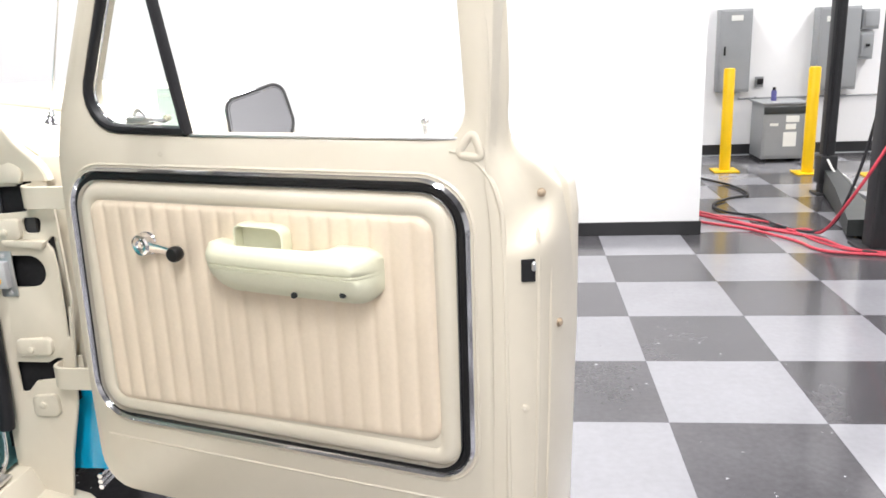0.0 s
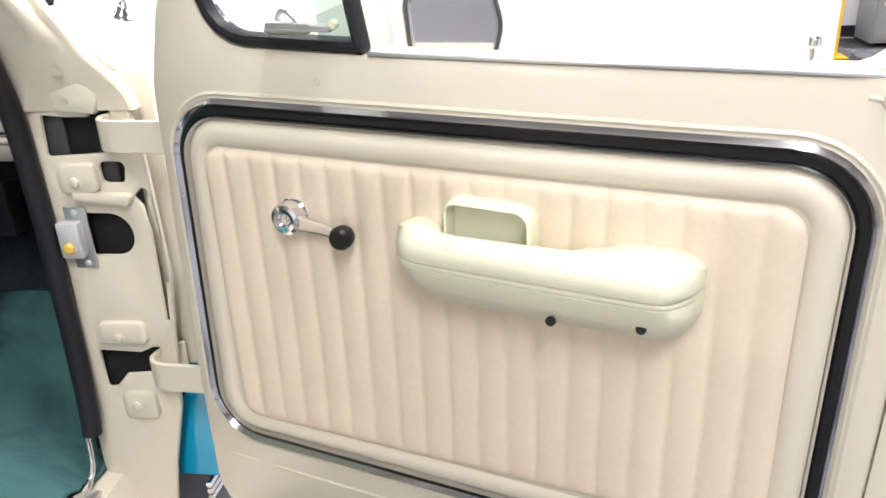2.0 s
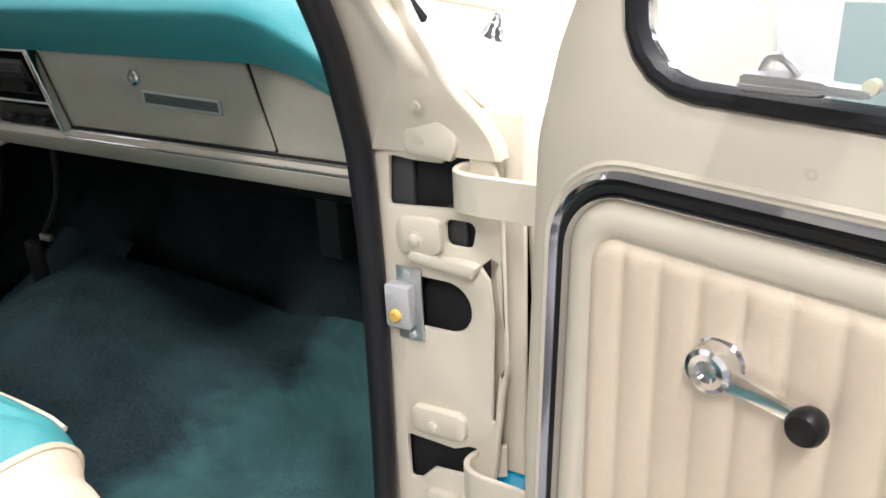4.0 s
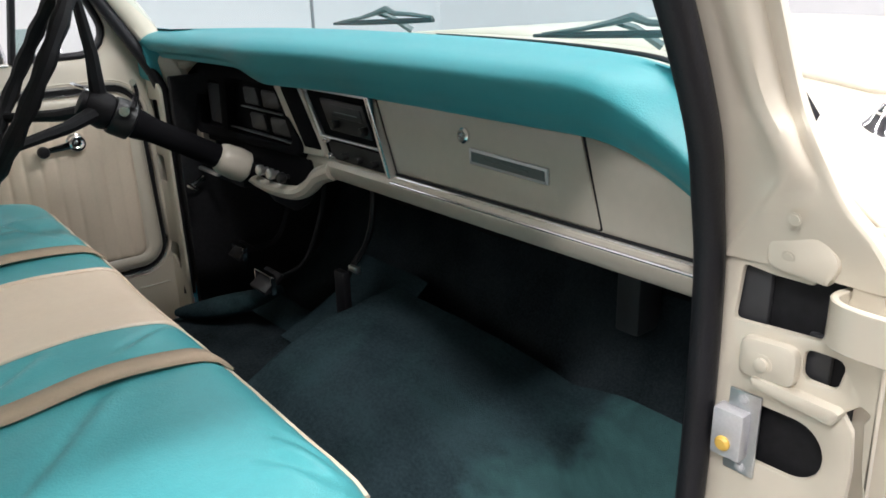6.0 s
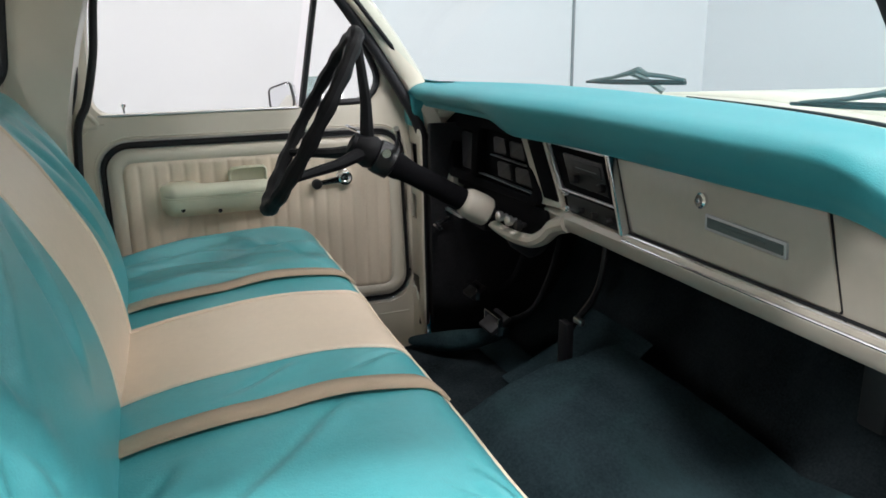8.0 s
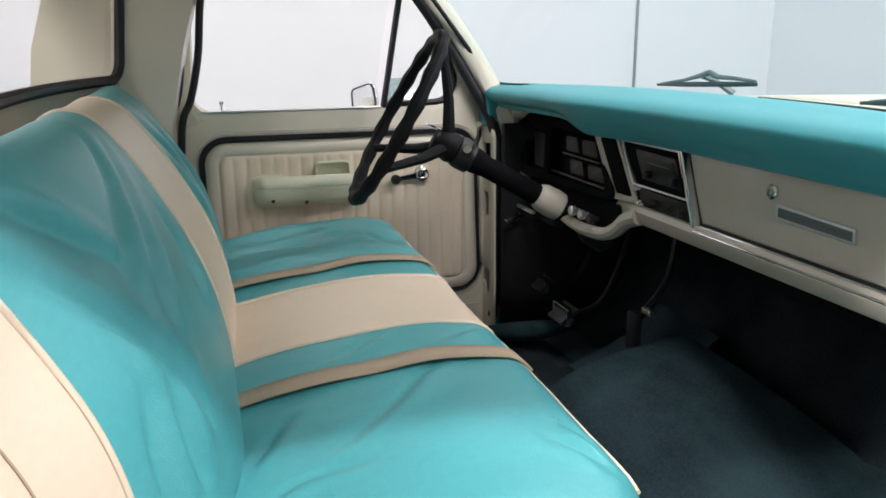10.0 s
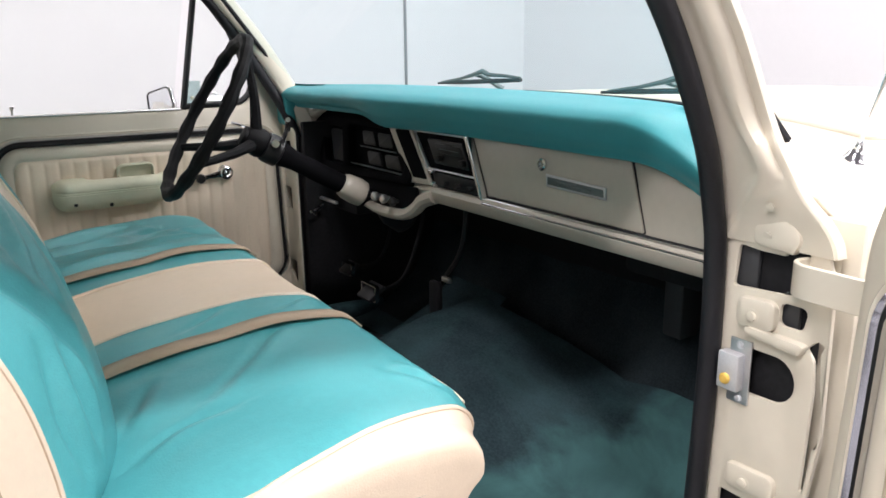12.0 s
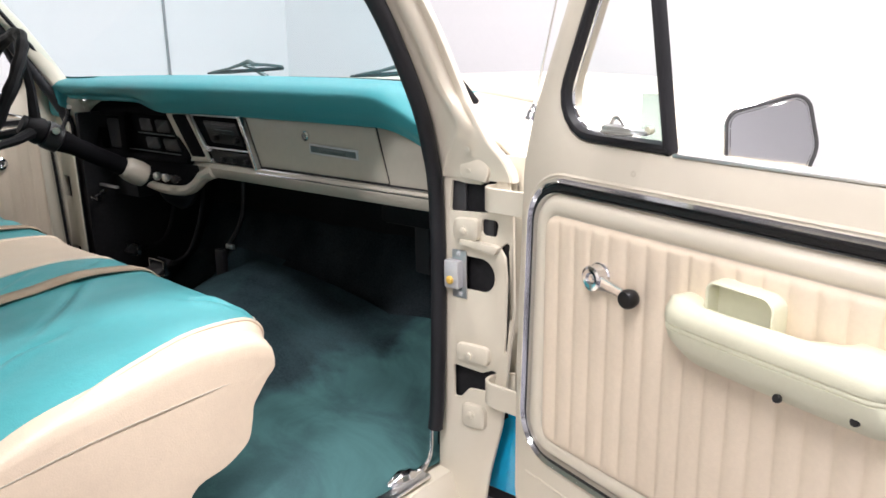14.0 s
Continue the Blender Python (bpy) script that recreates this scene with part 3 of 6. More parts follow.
for y, z in ((0.04, 1.80), (0.12, 1.86), (0.4, 1.90), (0.8, 1.90), (1.1, 1.86), (1.18, 1.81)):
    roof_rows.append([(X0 + s * w, y, z - d) for s, w, d in ((-1, 0.93, 0.06), (-1, 0.85, 0.015), (-1, 0.4, 0), (1, 0.4, 0), (1, 0.85, 0.015), (1, 0.93, 0.06))])
thick(tpart("roof", strip(bmesh.new(), roof_rows), CREAM), 0.03, 0)
for s in (1, -1):
    bm = bmesh.new()
    rows = [[(-0.86, y, 0.27), (-0.84, y, 0.33), (-0.90, y, 0.39), (-1.0, y, 0.42), (-1.03, y, 0.485), (-1.10, y, 0.495), (-1.12, y, 0.30)] for y in (0.06, 0.5, 1.0, 1.46)]
    loft(bm, rows)
    if s < 0:
        for v in bm.verts:
            v.co.x = 2 * X0 - v.co.x
    tpart("sill", bm, CREAM)
sill_plate = tpart("scuff_plate", box((-1.066, 0.35, 0.496), (-1.034, 1.36, 0.506), 0.003), CHROME_DULL, "ribbed bright metal scuff plate")
tsub("plate_end", tube(bmesh.new(), spline([(-1.062, 1.396, 0.612), (-1.062, 1.392, 0.55), (-1.064, 1.375, 0.515), (-1.068, 1.34, 0.505), (-1.072, 1.29, 0.510), (-1.075, 1.25, 0.506)], 4), [0.005] * 5 + [0.006] * 4 + [0.009] * 3 + [0.014, 0.019, 0.022, 0.022, 0.021, 0.019, 0.016, 0.012, 0.008], 10), CHROME, sill_plate, "curved chrome end of the scuff plate")

# floor, tunnel, toe board, firewall in carpet
def floor_height(x, y):
    rise = max(0.0, min(1.0, (y - 0.75) / 0.75))
    left = -2.01 - 0.16 * max(0.0, y - 1.2)                 # the hump ends in a crisp edge on the driver's side
    side = math.exp(-(max(0.0, left - x) / 0.07) ** 2) if x < left else math.exp(-((x - left) / 0.50) ** 2.6)
    h = 0.565 + 0.245 * side * rise * rise * (3 - 2 * rise)
    h = max(h, 0.565 + max(0.0, y - 1.58) * 0.36)
    h -= 0.060 * max(0.0, min(1.0, (x + 1.24) / 0.15)) ** 2    # falls to the sill
    return h + 0.008 * noise.noise((x * 4, y * 4, 0.3)) + 0.004 * noise.noise((x * 15, y * 15, 2))


def carpet_end(x):
    v = max(0.0, min(1.0, (x + 2.06) / 0.60))
    return 1.67 + 0.20 * v * v * (3 - 2 * v)


rows = []
for v in np.linspace(0, 1, 48):
    rows.append([(x, 0.18 + (carpet_end(x) - 0.18) * v, floor_height(x, 0.18 + (carpet_end(x) - 0.18) * v)) for x in np.linspace(X0 - 0.88, X0 + 0.898, 90)])
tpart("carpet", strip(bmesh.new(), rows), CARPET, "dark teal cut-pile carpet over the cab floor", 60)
# toe board coloured near black to paint in the shade under the dash
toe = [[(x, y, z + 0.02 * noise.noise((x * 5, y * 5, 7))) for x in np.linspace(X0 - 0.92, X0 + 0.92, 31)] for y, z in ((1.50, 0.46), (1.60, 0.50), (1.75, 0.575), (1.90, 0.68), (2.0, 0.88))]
tpart("toe_board", strip(bmesh.new(), toe), SHADED_CARPET, "teal carpet on the toe board, coloured near black for its shade", 60)
patch_rows = [[(x, y, z + 0.012 * noise.noise((x * 6, y * 6, 3))) for x in np.linspace(-2.44, -2.13, 12)] for y, z in ((1.52, 0.595), (1.60, 0.625), (1.72, 0.69), (1.82, 0.77))]
tpart("toe_carpet", strip(bmesh.new(), patch_rows), CARPET, "dark teal carpet under the pedals", 60)
tpart("firewall", box((X0 - 0.95, 2.0, 0.5), (X0 + 0.95, 2.04, 1.30)), DARK, "black firewall behind the dash", 0)
for s in (1, -1):
    bm = box((-1.09, 1.45, 0.53), (-1.065, 2.02, 1.30), 0.004)
    if s < 0:
        for v in bm.verts:
            v.co.x = 2 * X0 - v.co.x
    tpart("kick_panel", bm, DARK, "black kick panel")
# unseen panel, added to stop light leaking down behind the dash
tpart("dash_light_block", box((X0 - 0.93, 1.60, 1.115), (X0 + 0.93, 2.0, 1.13)), DARK, "", 0)
tpart("underbody", box((X0 - 0.9, 0.06, 0.40), (X0 + 0.9, 2.0, 0.485)), DARK, "", 0)

# added sheet over the carpet, its near-black colour paints the driver's floor as shaded
floor_shade_rows = [[(x, y, floor_height(x, y) + 0.014 - 0.010 * (abs(u) ** 6)) for u, x in zip(np.linspace(-1, 1, 24), np.linspace(-2.80, -2.14 - 0.16 * max(0.0, y - 1.2), 24))] for y in np.linspace(0.85, 1.56, 16)]
thick(tpart("driver_floor_mat", strip(bmesh.new(), floor_shade_rows), SHADED_CARPET, "near-black sheet painting the shade on the driver's floor", 60), 0.006, 0)

# windshield: bowed sheet from the cowl to the roof, with a black rubber gasket
def ws(u, v):
    """u from -1 to 1 across, v from 0 to 1 upwards."""
    yb = 1.80 - 0.33 * abs(u) ** 2.6
    yt = 1.30 - 0.20 * abs(u) ** 2.6
    return Vector((X0 + u * (0.985 - 0.12 * v), yb + (yt - yb) * v, 1.40 + 0.425 * v + 0.005 * abs(u) ** 3))


wsob = tpart("windshield", strip(bmesh.new(), [[ws(u, v) for u in np.linspace(-1, 1, 25)] for v in np.linspace(0, 1, 7)]), GLASS_TINT, "slightly blue-tinted bowed windshield glass", 80)
wsob.visible_shadow = False
ring = [ws(u, 0) for u in np.linspace(-1, 1, 25)] + [ws(1, v) for v in np.linspace(0.1, 1, 7)] + [ws(u, 1) for u in np.linspace(0.95, -1, 24)] + [ws(-1, v) for v in np.linspace(0.9, 0.1, 6)]
tsub("gasket", tube(bmesh.new(), ring, 0.0075, 6, loop=True), BLACK_RUBBER, wsob, "black rubber windshield gasket")

# cowl, hood and fenders
def top_row(y, crown, half, edge):
    return [(X0 + half * u, y, edge + crown * (1 - abs(u) ** 2.2)) for u in np.linspace(-1, 1, 25)]


thick(tpart("cowl", strip(bmesh.new(), [[ws(u, 0) + Vector((0, -0.02, -0.012 - 0.105 * max(0.0, (abs(u) - 0.7) / 0.3) ** 2)) for u in np.linspace(-1, 1, 25)], [ws(u, 0) * 0.5 + Vector((0, 0.965, 0.678)) - Vector((0, 0, 0.07 * max(0.0, (abs(u) - 0.7) / 0.3) ** 2)) + Vector((X0 + u * 0.985, 0, 0)) * 0.5 for u in np.linspace(-1, 1, 25)], top_row(1.93, 0.085, 0.985, 1.312), top_row(1.99, 0.085, 0.985, 1.318)]), CREAM), 0.02, 0)
thick(tpart("hood", strip(bmesh.new(), [top_row(y, 0.055, 0.86, 1.352 - 0.02 * (y - 2)) for y in (2.0, 2.3, 2.7, 3.1, 3.32, 3.42)]), CREAM), 0.02, 0)
for s in (1, -1):
    rows = []
    for y in (1.50, 1.7, 2.0, 2.5, 3.0, 3.3, 3.42):
        lift = 0.022 if y > 1.9 else 0.0
        prof = [(-1.17 if y > 1.9 else -1.06, 1.333 + lift), (-1.08 if y > 1.9 else -1.03, 1.333 + lift), (-0.99, 1.328 + lift * 0.6), (-0.93, 1.31), (-0.86, 1.255), (-0.835, 1.15), (-0.825, 0.95), (-0.835, 0.76)]
        rows.append([(x, y, z - 0.015 * (y - 1.5)) for x, z in prof])
    low = [[(-0.835, y, 0.76 - 0.015 * (y - 1.5)), (-0.83, y, 0.72), (-0.835, y, 0.62), (-0.85, y, 0.52), (-0.87, y, 0.44)] for y in (1.50, 1.75, 1.95)]
    f1, f2 = strip(bmesh.new(), rows), strip(bmesh.new(), low)
    mold = bmesh.new()
    for mz in (0.402, 0.418, 0.434):
        tube(mold, [(-0.872, 1.47, mz), (-0.855, 1.95, mz)], 0.0075, 6)
    if s < 0:
        for b in (f1, f2, mold):
            for v in b.verts:
                v.co.x = 2 * X0 - v.co.x
    fender = thick(tpart("fender", f1, CREAM), 0.012, 0)
    fl = box((-0.945, 1.482, 0.725), (-0.838, 1.496, 1.288), 0.003)
    fb = box((-0.985, 1.482, 0.45), (-0.836, 1.496, 0.720), 0.003)
    if s < 0:
        for b in (fl, fb):
            for v in b.verts:
                v.co.x = 2 * X0 - v.co.x
    tsub("fender_flange", fl, CREAM, fender)
    tsub("fender_flange", fb, BLUE, fender, "bright blue fender edge")
    thick(tsub("fender_lower", f2, BLUE, fender, "bright blue lower fender"), 0.012, 0)
    tsub("moulding", mold, CHROME, fender, "chrome side moulding")
# front panel and wheels that carry the truck
tpart("front_panel", box((X0 - 1.1, 3.36, 0.55), (X0 + 1.1, 3.44, 1.318), 0.02), CREAM)
tpart("bed", box((X0 - 1.1, -2.2, 0.55), (X0 + 1.1, -0.02, 1.22), 0.03), CREAM)
tpart("frame_rail", box((X0 - 0.45, -2.1, 0.36), (X0 - 0.33, 3.3, 0.48), 0.01), DARK)
tpart("frame_rail", box((X0 + 0.33, -2.1, 0.36), (X0 + 0.45, 3.3, 0.48), 0.01), DARK)
for wx in (X0 - 0.90, X0 + 0.90):
    for wy in (2.62, -1.15):
        rot = Matrix.Translation((wx, wy, 0.36)) @ Matrix.Rotation(radians(90), 4, "Y")
        w = tpart("tyre", lathe(bmesh.new(), [(0.20, -0.1), (0.33, -0.1), (0.36, -0.07), (0.362, 0), (0.36, 0.07), (0.33, 0.1), (0.20, 0.1)], rot, 32), BLACK_RUBBER, "black rubber tyre")
        tsub("rim", lathe(bmesh.new(), [(0, -0.06), (0.19, -0.08), (0.21, -0.09), (0.21, 0.09), (0.19, 0.08), (0, 0.05)], rot, 28), CREAM, w, "painted steel rim")
for wy in (2.62, -1.15):
    tpart("axle", tube(bmesh.new(), [(X0 - 0.9, wy, 0.37), (X0 + 0.9, wy, 0.37)], 0.05, 10), DARK)

# ---- doors ----
HINGE = Matrix.Translation((-0.754, 1.333, 0)) @ Matrix.Rotation(radians(-16.8), 4, "Z")
TRIM = rounded([(-0.001, 0.686), (0.960, 0.686), (0.965, 1.291), (0.022, 1.291)], [0.10, 0.085, 0.10, 0.10], 8)


def to_truck(bm, m):
    bmesh.ops.transform(bm, matrix=TI @ m, verts=bm.verts)
    return bm


def build_door(m, label):
    """A door in its own plane: x along it from the hinge edge, y outwards, z up."""
    def put(name, bm, material, parent, label="", smooth=35):
        to_truck(bm, m)
        if m.determinant() < 0:
            bmesh.ops.reverse_faces(bm, faces=bm.faces)
        return finish(bm, name, material, parent, smooth, label)

    outer = rounded([(-0.03, 0.49), (1.004, 0.485), (1.004, 1.20), (1.004, 1.36), (1.017, 1.60), (0.985, 1.80), (0.30, 1.80), (0.16, 1.72), (0.02, 1.40), (-0.008, 1.30), (-0.027, 0.9)], [0.09, 0.05, 0.0, 0.2, 0.1, 0.07, 0.08, 0.1, 0.1, 0.2, 0.2], 5)
    glass_open = rounded([(0.066, 1.364), (0.352, 1.358), (0.385, 1.357), (0.952, 1.357), (0.94, 1.60), (0.92, 1.745), (0.225, 1.745)], [0.075, 0.0, 0.0, 0.05, 0.2, 0.06, 0.03], 6)
    vent_open = rounded([(0.066, 1.364), (0.358, 1.358), (0.290, 1.745), (0.225, 1.745)], [0.075, 0.004, 0.004, 0.03], 6)
    bm = bmesh.new()
    plate(bm, outer, [glass_open], 0.0, 0.055, 0.020)
    low = rounded([(-0.022, 0.50), (1.090, 0.48), (1.106, 0.98), (1.108, 1.20), (1.100, 1.262), (1.062, 1.306), (1.012, 1.338), (0.96, 1.334), (0.0, 1.322), (-0.015, 1.25)], [0.08, 0.05, 0.3, 0.06, 0.05, 0.06, 0.05, 0.01, 0.02, 0.1], 5)
    loft(bm, [xz(inset(low, a), b) for a, b in ((0.080, 0.040), (0.066, 0.046), (0.054, 0.060), (0.040, 0.084), (0.026, 0.110), (0.016, 0.140), (0.014, 0.150), (0.004, 0.156), (0.0, 0.166), (0.0, 0.195), (0.008, 0.204))])
    door = put("door", bm, CREAM, truck, label)
    # rear face of the door: turns from the inner plane to the outer skin and flares out under the window post
    rim_out = spline([(1.092, 0.0, 0.49), (1.104, 0.0, 0.85), (1.108, 0.0, 1.10), (1.107, 0.0, 1.20), (1.098, 0.0, 1.262), (1.066, 0.0, 1.306), (1.030, 0.0, 1.336), (1.018, 0.0, 1.375), (1.021, 0.0, 1.44), (1.021, 0.0, 1.52), (1.0185, 0.0, 1.60)], 6)
    rim_in = spline([(0.985, 0.0, 0.50), (0.995, 0.0, 0.85), (0.998, 0.0, 1.08), (0.998, 0.0, 1.16), (0.996, 0.0, 1.215), (0.990, 0.0, 1.27), (0.990, 0.0, 1.325), (0.992, 0.0, 1.38), (0.994, 0.0, 1.44), (0.995, 0.0, 1.52), (0.990, 0.0, 1.60)], 6)
    rows = []
    for n, (p, q) in enumerate(zip(rim_out, rim_in)):
        k = max(0.0, min(1.0, (p.z - 1.00) / 0.42))
        deep = 1.0 - 0.72 * k * k * (3 - 2 * k)
        b = max(0.0, min(1.0, (p.z - 1.17) / 0.10))
        b *= b * (3 - 2 * b)
        step = (0.0, 0.001, 0.008, 0.060, 0.108, 0.128, 0.136, 0.142, 0.148, 0.156, 0.168)      # recessed flange round the shoulder
        rows.append([(q.x + (p.x - q.x) * f, (y + (d - y) * b) * deep if y > 0 else y, q.z + (p.z - q.z) * f) for d, (f, y) in zip(step, ((0.0, -0.0004), (0.10, -0.0006), (0.20, 0.001), (0.40, 0.006), (0.55, 0.014), (0.68, 0.027), (0.78, 0.045), (0.86, 0.068), (0.93, 0.102), (0.98, 0.140), (1.0, 0.168)))])
    for f, y, r in ((0.70, 0.030, 0.0045), (0.83, 0.058, 0.0035)):
        edge = [(q.x + (p.x - q.x) * f, y, q.z + (p.z - q.z) * f) for p, q in zip(rim_out, rim_in) if 0.55 < p.z < 1.215]
        put("pressed_rib", tube(bmesh.new(), edge, [r * 0.3] + [r] * (len(edge) - 2) + [r * 0.3], 8), CREAM, door, "pressed rib on the rear face")
    put("rear_face", strip(bmesh.new(), rows), CREAM, door, "cream painted rear face of the door", 60)
    # bulged panel field inside the trim
    field = inset(TRIM, 0.034)
    bm = bmesh.new()
    loft(bm, [xz(field, 0.002), xz(field, -0.002), xz(inset(field, 0.006), -0.010), xz(inset(field, 0.014), -0.014), xz(inset(field, 0.026), -0.0145), xz(inset(field, 0.033), -0.012), xz(inset(field, 0.037), -0.0085)])
    put("panel_border", bm, CREAM, door, "cream vinyl border of the door panel")
    bm = band(bmesh.new(), inset(TRIM, 0.0040), 0.0120, 0.001, -0.006, -0.005)
    put("trim_bead", band(bmesh.new(), inset(TRIM, -0.006), 0.0075, 0.001, -0.0015, -0.002), CREAM, door, "cream pressed bead round the trim")
    put("trim_outer", bm, CHROME, door, "bright metal trim")
    put("trim_insert", band(bmesh.new(), inset(TRIM, 0.0155), 0.0115, 0.001, -0.0050, 0.0), BLACK_PLASTIC, door, "black trim insert")
    put("trim_inner", band(bmesh.new(), inset(TRIM, 0.0266), 0.0060, 0.001, -0.007, -0.004), CHROME, door, "bright metal trim")
    # pleated panel
    x0, x1, z0l, z0r, z1 = 0.083, 0.892, 0.752, 0.772, 1.218
    n_rib, per = 19, 10
    cols = n_rib * per + 1
    rows = []
    for k, tz in enumerate([0, 0.012, 0.03, 0.06, 0.5, 0.94, 0.97, 0.988, 1.0]):
        row = []
        edge = min(tz, 1 - tz)
        for c in range(cols):
            tx = c / (cols - 1)
            xx = x0 + (x1 - x0) * tx
            zb = z0l + (z0r - z0l) * tx
            # corners rounded
            cx = min(tx, 1 - tx) * (x1 - x0)
            rad = 0.035
            cut = rad - math.sqrt(max(0.0, rad * rad - (rad - min(cx, rad)) ** 2))
            lo, hi = zb + cut, z1 - cut
            ph = (tx * n_rib) % 1
            prof = 1 - abs(2 * ph - 1) ** 2.6
            amp = 0.0055 * min(1, edge / 0.03)
            fall = min(1.0, min(edge / 0.012, cx / 0.010))
            row.append((xx + 0.002 * noise.noise((tx * 9, tz * 3, 1)), -0.010 - 0.004 * fall - amp * prof * (0.85 + 0.3 * noise.noise((tx * 30, tz * 2, 0))), lo + (hi - lo) * tz))
        rows.append(row)
    put("pleated_panel", strip(bmesh.new(), rows), BEIGE, door, "beige pleated vinyl insert", 70)
    # armrest: a rounded bar with a pull recess
    rings = []
    a0, a1 = 0.405, 0.796
    for t in [0.5 - 0.5 * math.cos(math.pi * k / 40) for k in range(41)]:
        x = a0 + (a1 - a0) * t
        e = min(t, 1 - t) * (a1 - a0)
        k = math.sqrt(max(0.0, 1 - (1 - min(1, e / 0.045)) ** 2))
        k = max(k, 0.10)
        dip = 0.011 * max(0, min(1, (0.745 - t) / 0.03)) * max(0, min(1, (t - 0.08) / 0.12))
        zs = 1.1135                                # level of the double seam
        bot = 1.055 + 0.034 * max(0, 1 - t / 0.20) ** 1.4
        depth = 0.084 - 0.014 * (1 - t) ** 2
        notch = max(0.0, min(1.0, (t - 0.14) / 0.05)) * max(0.0, min(1.0, (0.66 - t) / 0.05))
        q = 0.38 + 0.62 * k
        up, dn = (1.158 - zs) * q, (zs - bot) * q
        back = -0.012 - 0.022 * notch
        sec = [(back, zs + up * 0.86 - dip), (back - 0.006, zs + up * 0.98 - dip), (-0.045 * k - 0.012, zs + up - dip * 0.5), (-(depth - 0.010) * k, zs + up * 0.90), (-(depth + 0.003) * k, zs + up * 0.62), (-(depth + 0.006) * k, zs + up * 0.30), (-(depth + 0.004) * k, zs + 0.0055), (-(depth + 0.0005) * k, zs + 0.0040), (-(depth + 0.003) * k, zs + 0.0022), (-(depth + 0.003) * k, zs - 0.0015), (-depth * k, zs - 0.0033), (-(depth + 0.002) * k, zs - 0.0050), (-(depth - 0.004) * k, zs - dn * 0.5), (-(depth - 0.022) * k, zs - dn * 0.92), (-(depth - 0.04) * k - 0.004, zs - dn), (-0.012, zs - dn * 0.98)]
        rings.append([(x, min(-0.011, y), z) for y, z in sec])
    put("armrest", loft(bmesh.new(), rings), ARMREST, door, "pale green moulded armrest with two screw holes", 50)
    for hx, hz in ((0.632, 1.070), (0.737, 1.080)):
        hm = Matrix.Translation((hx, -0.0775, hz)) @ Matrix.Rotation(radians(72), 4, "X")
        put("screw_hole", lathe(bmesh.new(), [(0, -0.003), (0.006, -0.003), (0.006, 0.002), (0.0045, 0.003), (0, 0.0025)], hm, 14), BLACK_PLASTIC, door, "dark recessed screw hole")
    # pull cup above the armrest
    cup = rounded([(0.480, 1.10), (0.596, 1.10), (0.596, 1.190), (0.480, 1.193)], [0.01, 0.01, 0.022, 0.018], 5)
    bm = band(bmesh.new(), cup, 0.0075, -0.010, -0.044, -0.002)
    put("pull_cup_rim", bm, ARMREST, door, "pale green rim of the pull cup")
    bm = bmesh.new()
    loft(bm, [xz(inset(cup, 0.006), -0.021), xz(inset(cup, 0.009), -0.0205)])
    put("pull_cup", bm, ARMREST, door)
    # window crank
    hub = Matrix.Translation((0.236, -0.013, 1.131)) @ Matrix.Rotation(radians(90), 4, "X")
    put("crank_hub", lathe(bmesh.new(), [(0.027, 0), (0.0265, 0.004), (0.0235, 0.007), (0.0225, 0.017), (0.0235, 0.020), (0.022, 0.025), (0.017, 0.0275), (0.011, 0.0265), (0.007, 0.0225), (0.005, 0.0225), (0.004, 0.026), (0, 0.026)], hub, 32), CHROME, door, "chrome window crank hub")
    bm = bmesh.new()
    pts = [(0.246, -0.032, 1.130), (0.262, -0.033, 1.128), (0.29, -0.034, 1.125), (0.318, -0.034, 1.121)]
    loft(bm, [[(x + dx, y + dy, z + dz) for dx, dy, dz in ((0, -0.004, 0.0), (0, -0.003, w), (0, 0.003, w), (0, 0.004, 0), (0, 0.003, -w), (0, -0.003, -w))] for (x, y, z), w in zip(pts, (0.014, 0.0105, 0.0085, 0.0075))])
    put("crank_arm", bm, CHROME, door, "chrome window crank arm")
    knob = Matrix.Translation((0.330, -0.029, 1.120)) @ Matrix.Rotation(radians(90), 4, "X")
    put("crank_knob", lathe(bmesh.new(), [(0.009, -0.002), (0.014, 0.002), (0.0165, 0.010), (0.0165, 0.019), (0.0135, 0.0245), (0.007, 0.026), (0, 0.0258)], knob, 24), BLACK_PLASTIC, door, "round black crank knob")
    # window glass run, vent window
    bm = bmesh.new()
    loft(bm, [[(x - 0.008, 0.008, z), (x + 0.001, 0.008, z), (x + 0.001, 0.022, z), (x - 0.008, 0.022, z)] for x, z in ((0.354, 1.350), (0.285, 1.75))])
    put("division_bar", bm, BLACK_RUBBER, door, "black division bar between vent and window")
    put("vent_seal", band(bmesh.new(), inset(vent_open, -0.004), 0.019, 0.02, 0.002, -0.002), BLACK_RUBBER, door, "black rubber vent window seal")
    put("vent_frame", band(bmesh.new(), inset(vent_open, 0.013), 0.0030, 0.022, 0.016), CHROME, door, "thin chrome vent frame")
    bm = bmesh.new()
    plate(bm, inset(vent_open, 0.015), [], 0.024, 0.028, 0.0005)
    vg = put("vent_glass", bm, GLASS_CLEAR, door, "clear vent window glass", 0)
    vg.visible_shadow = False
    bm = bmesh.new()
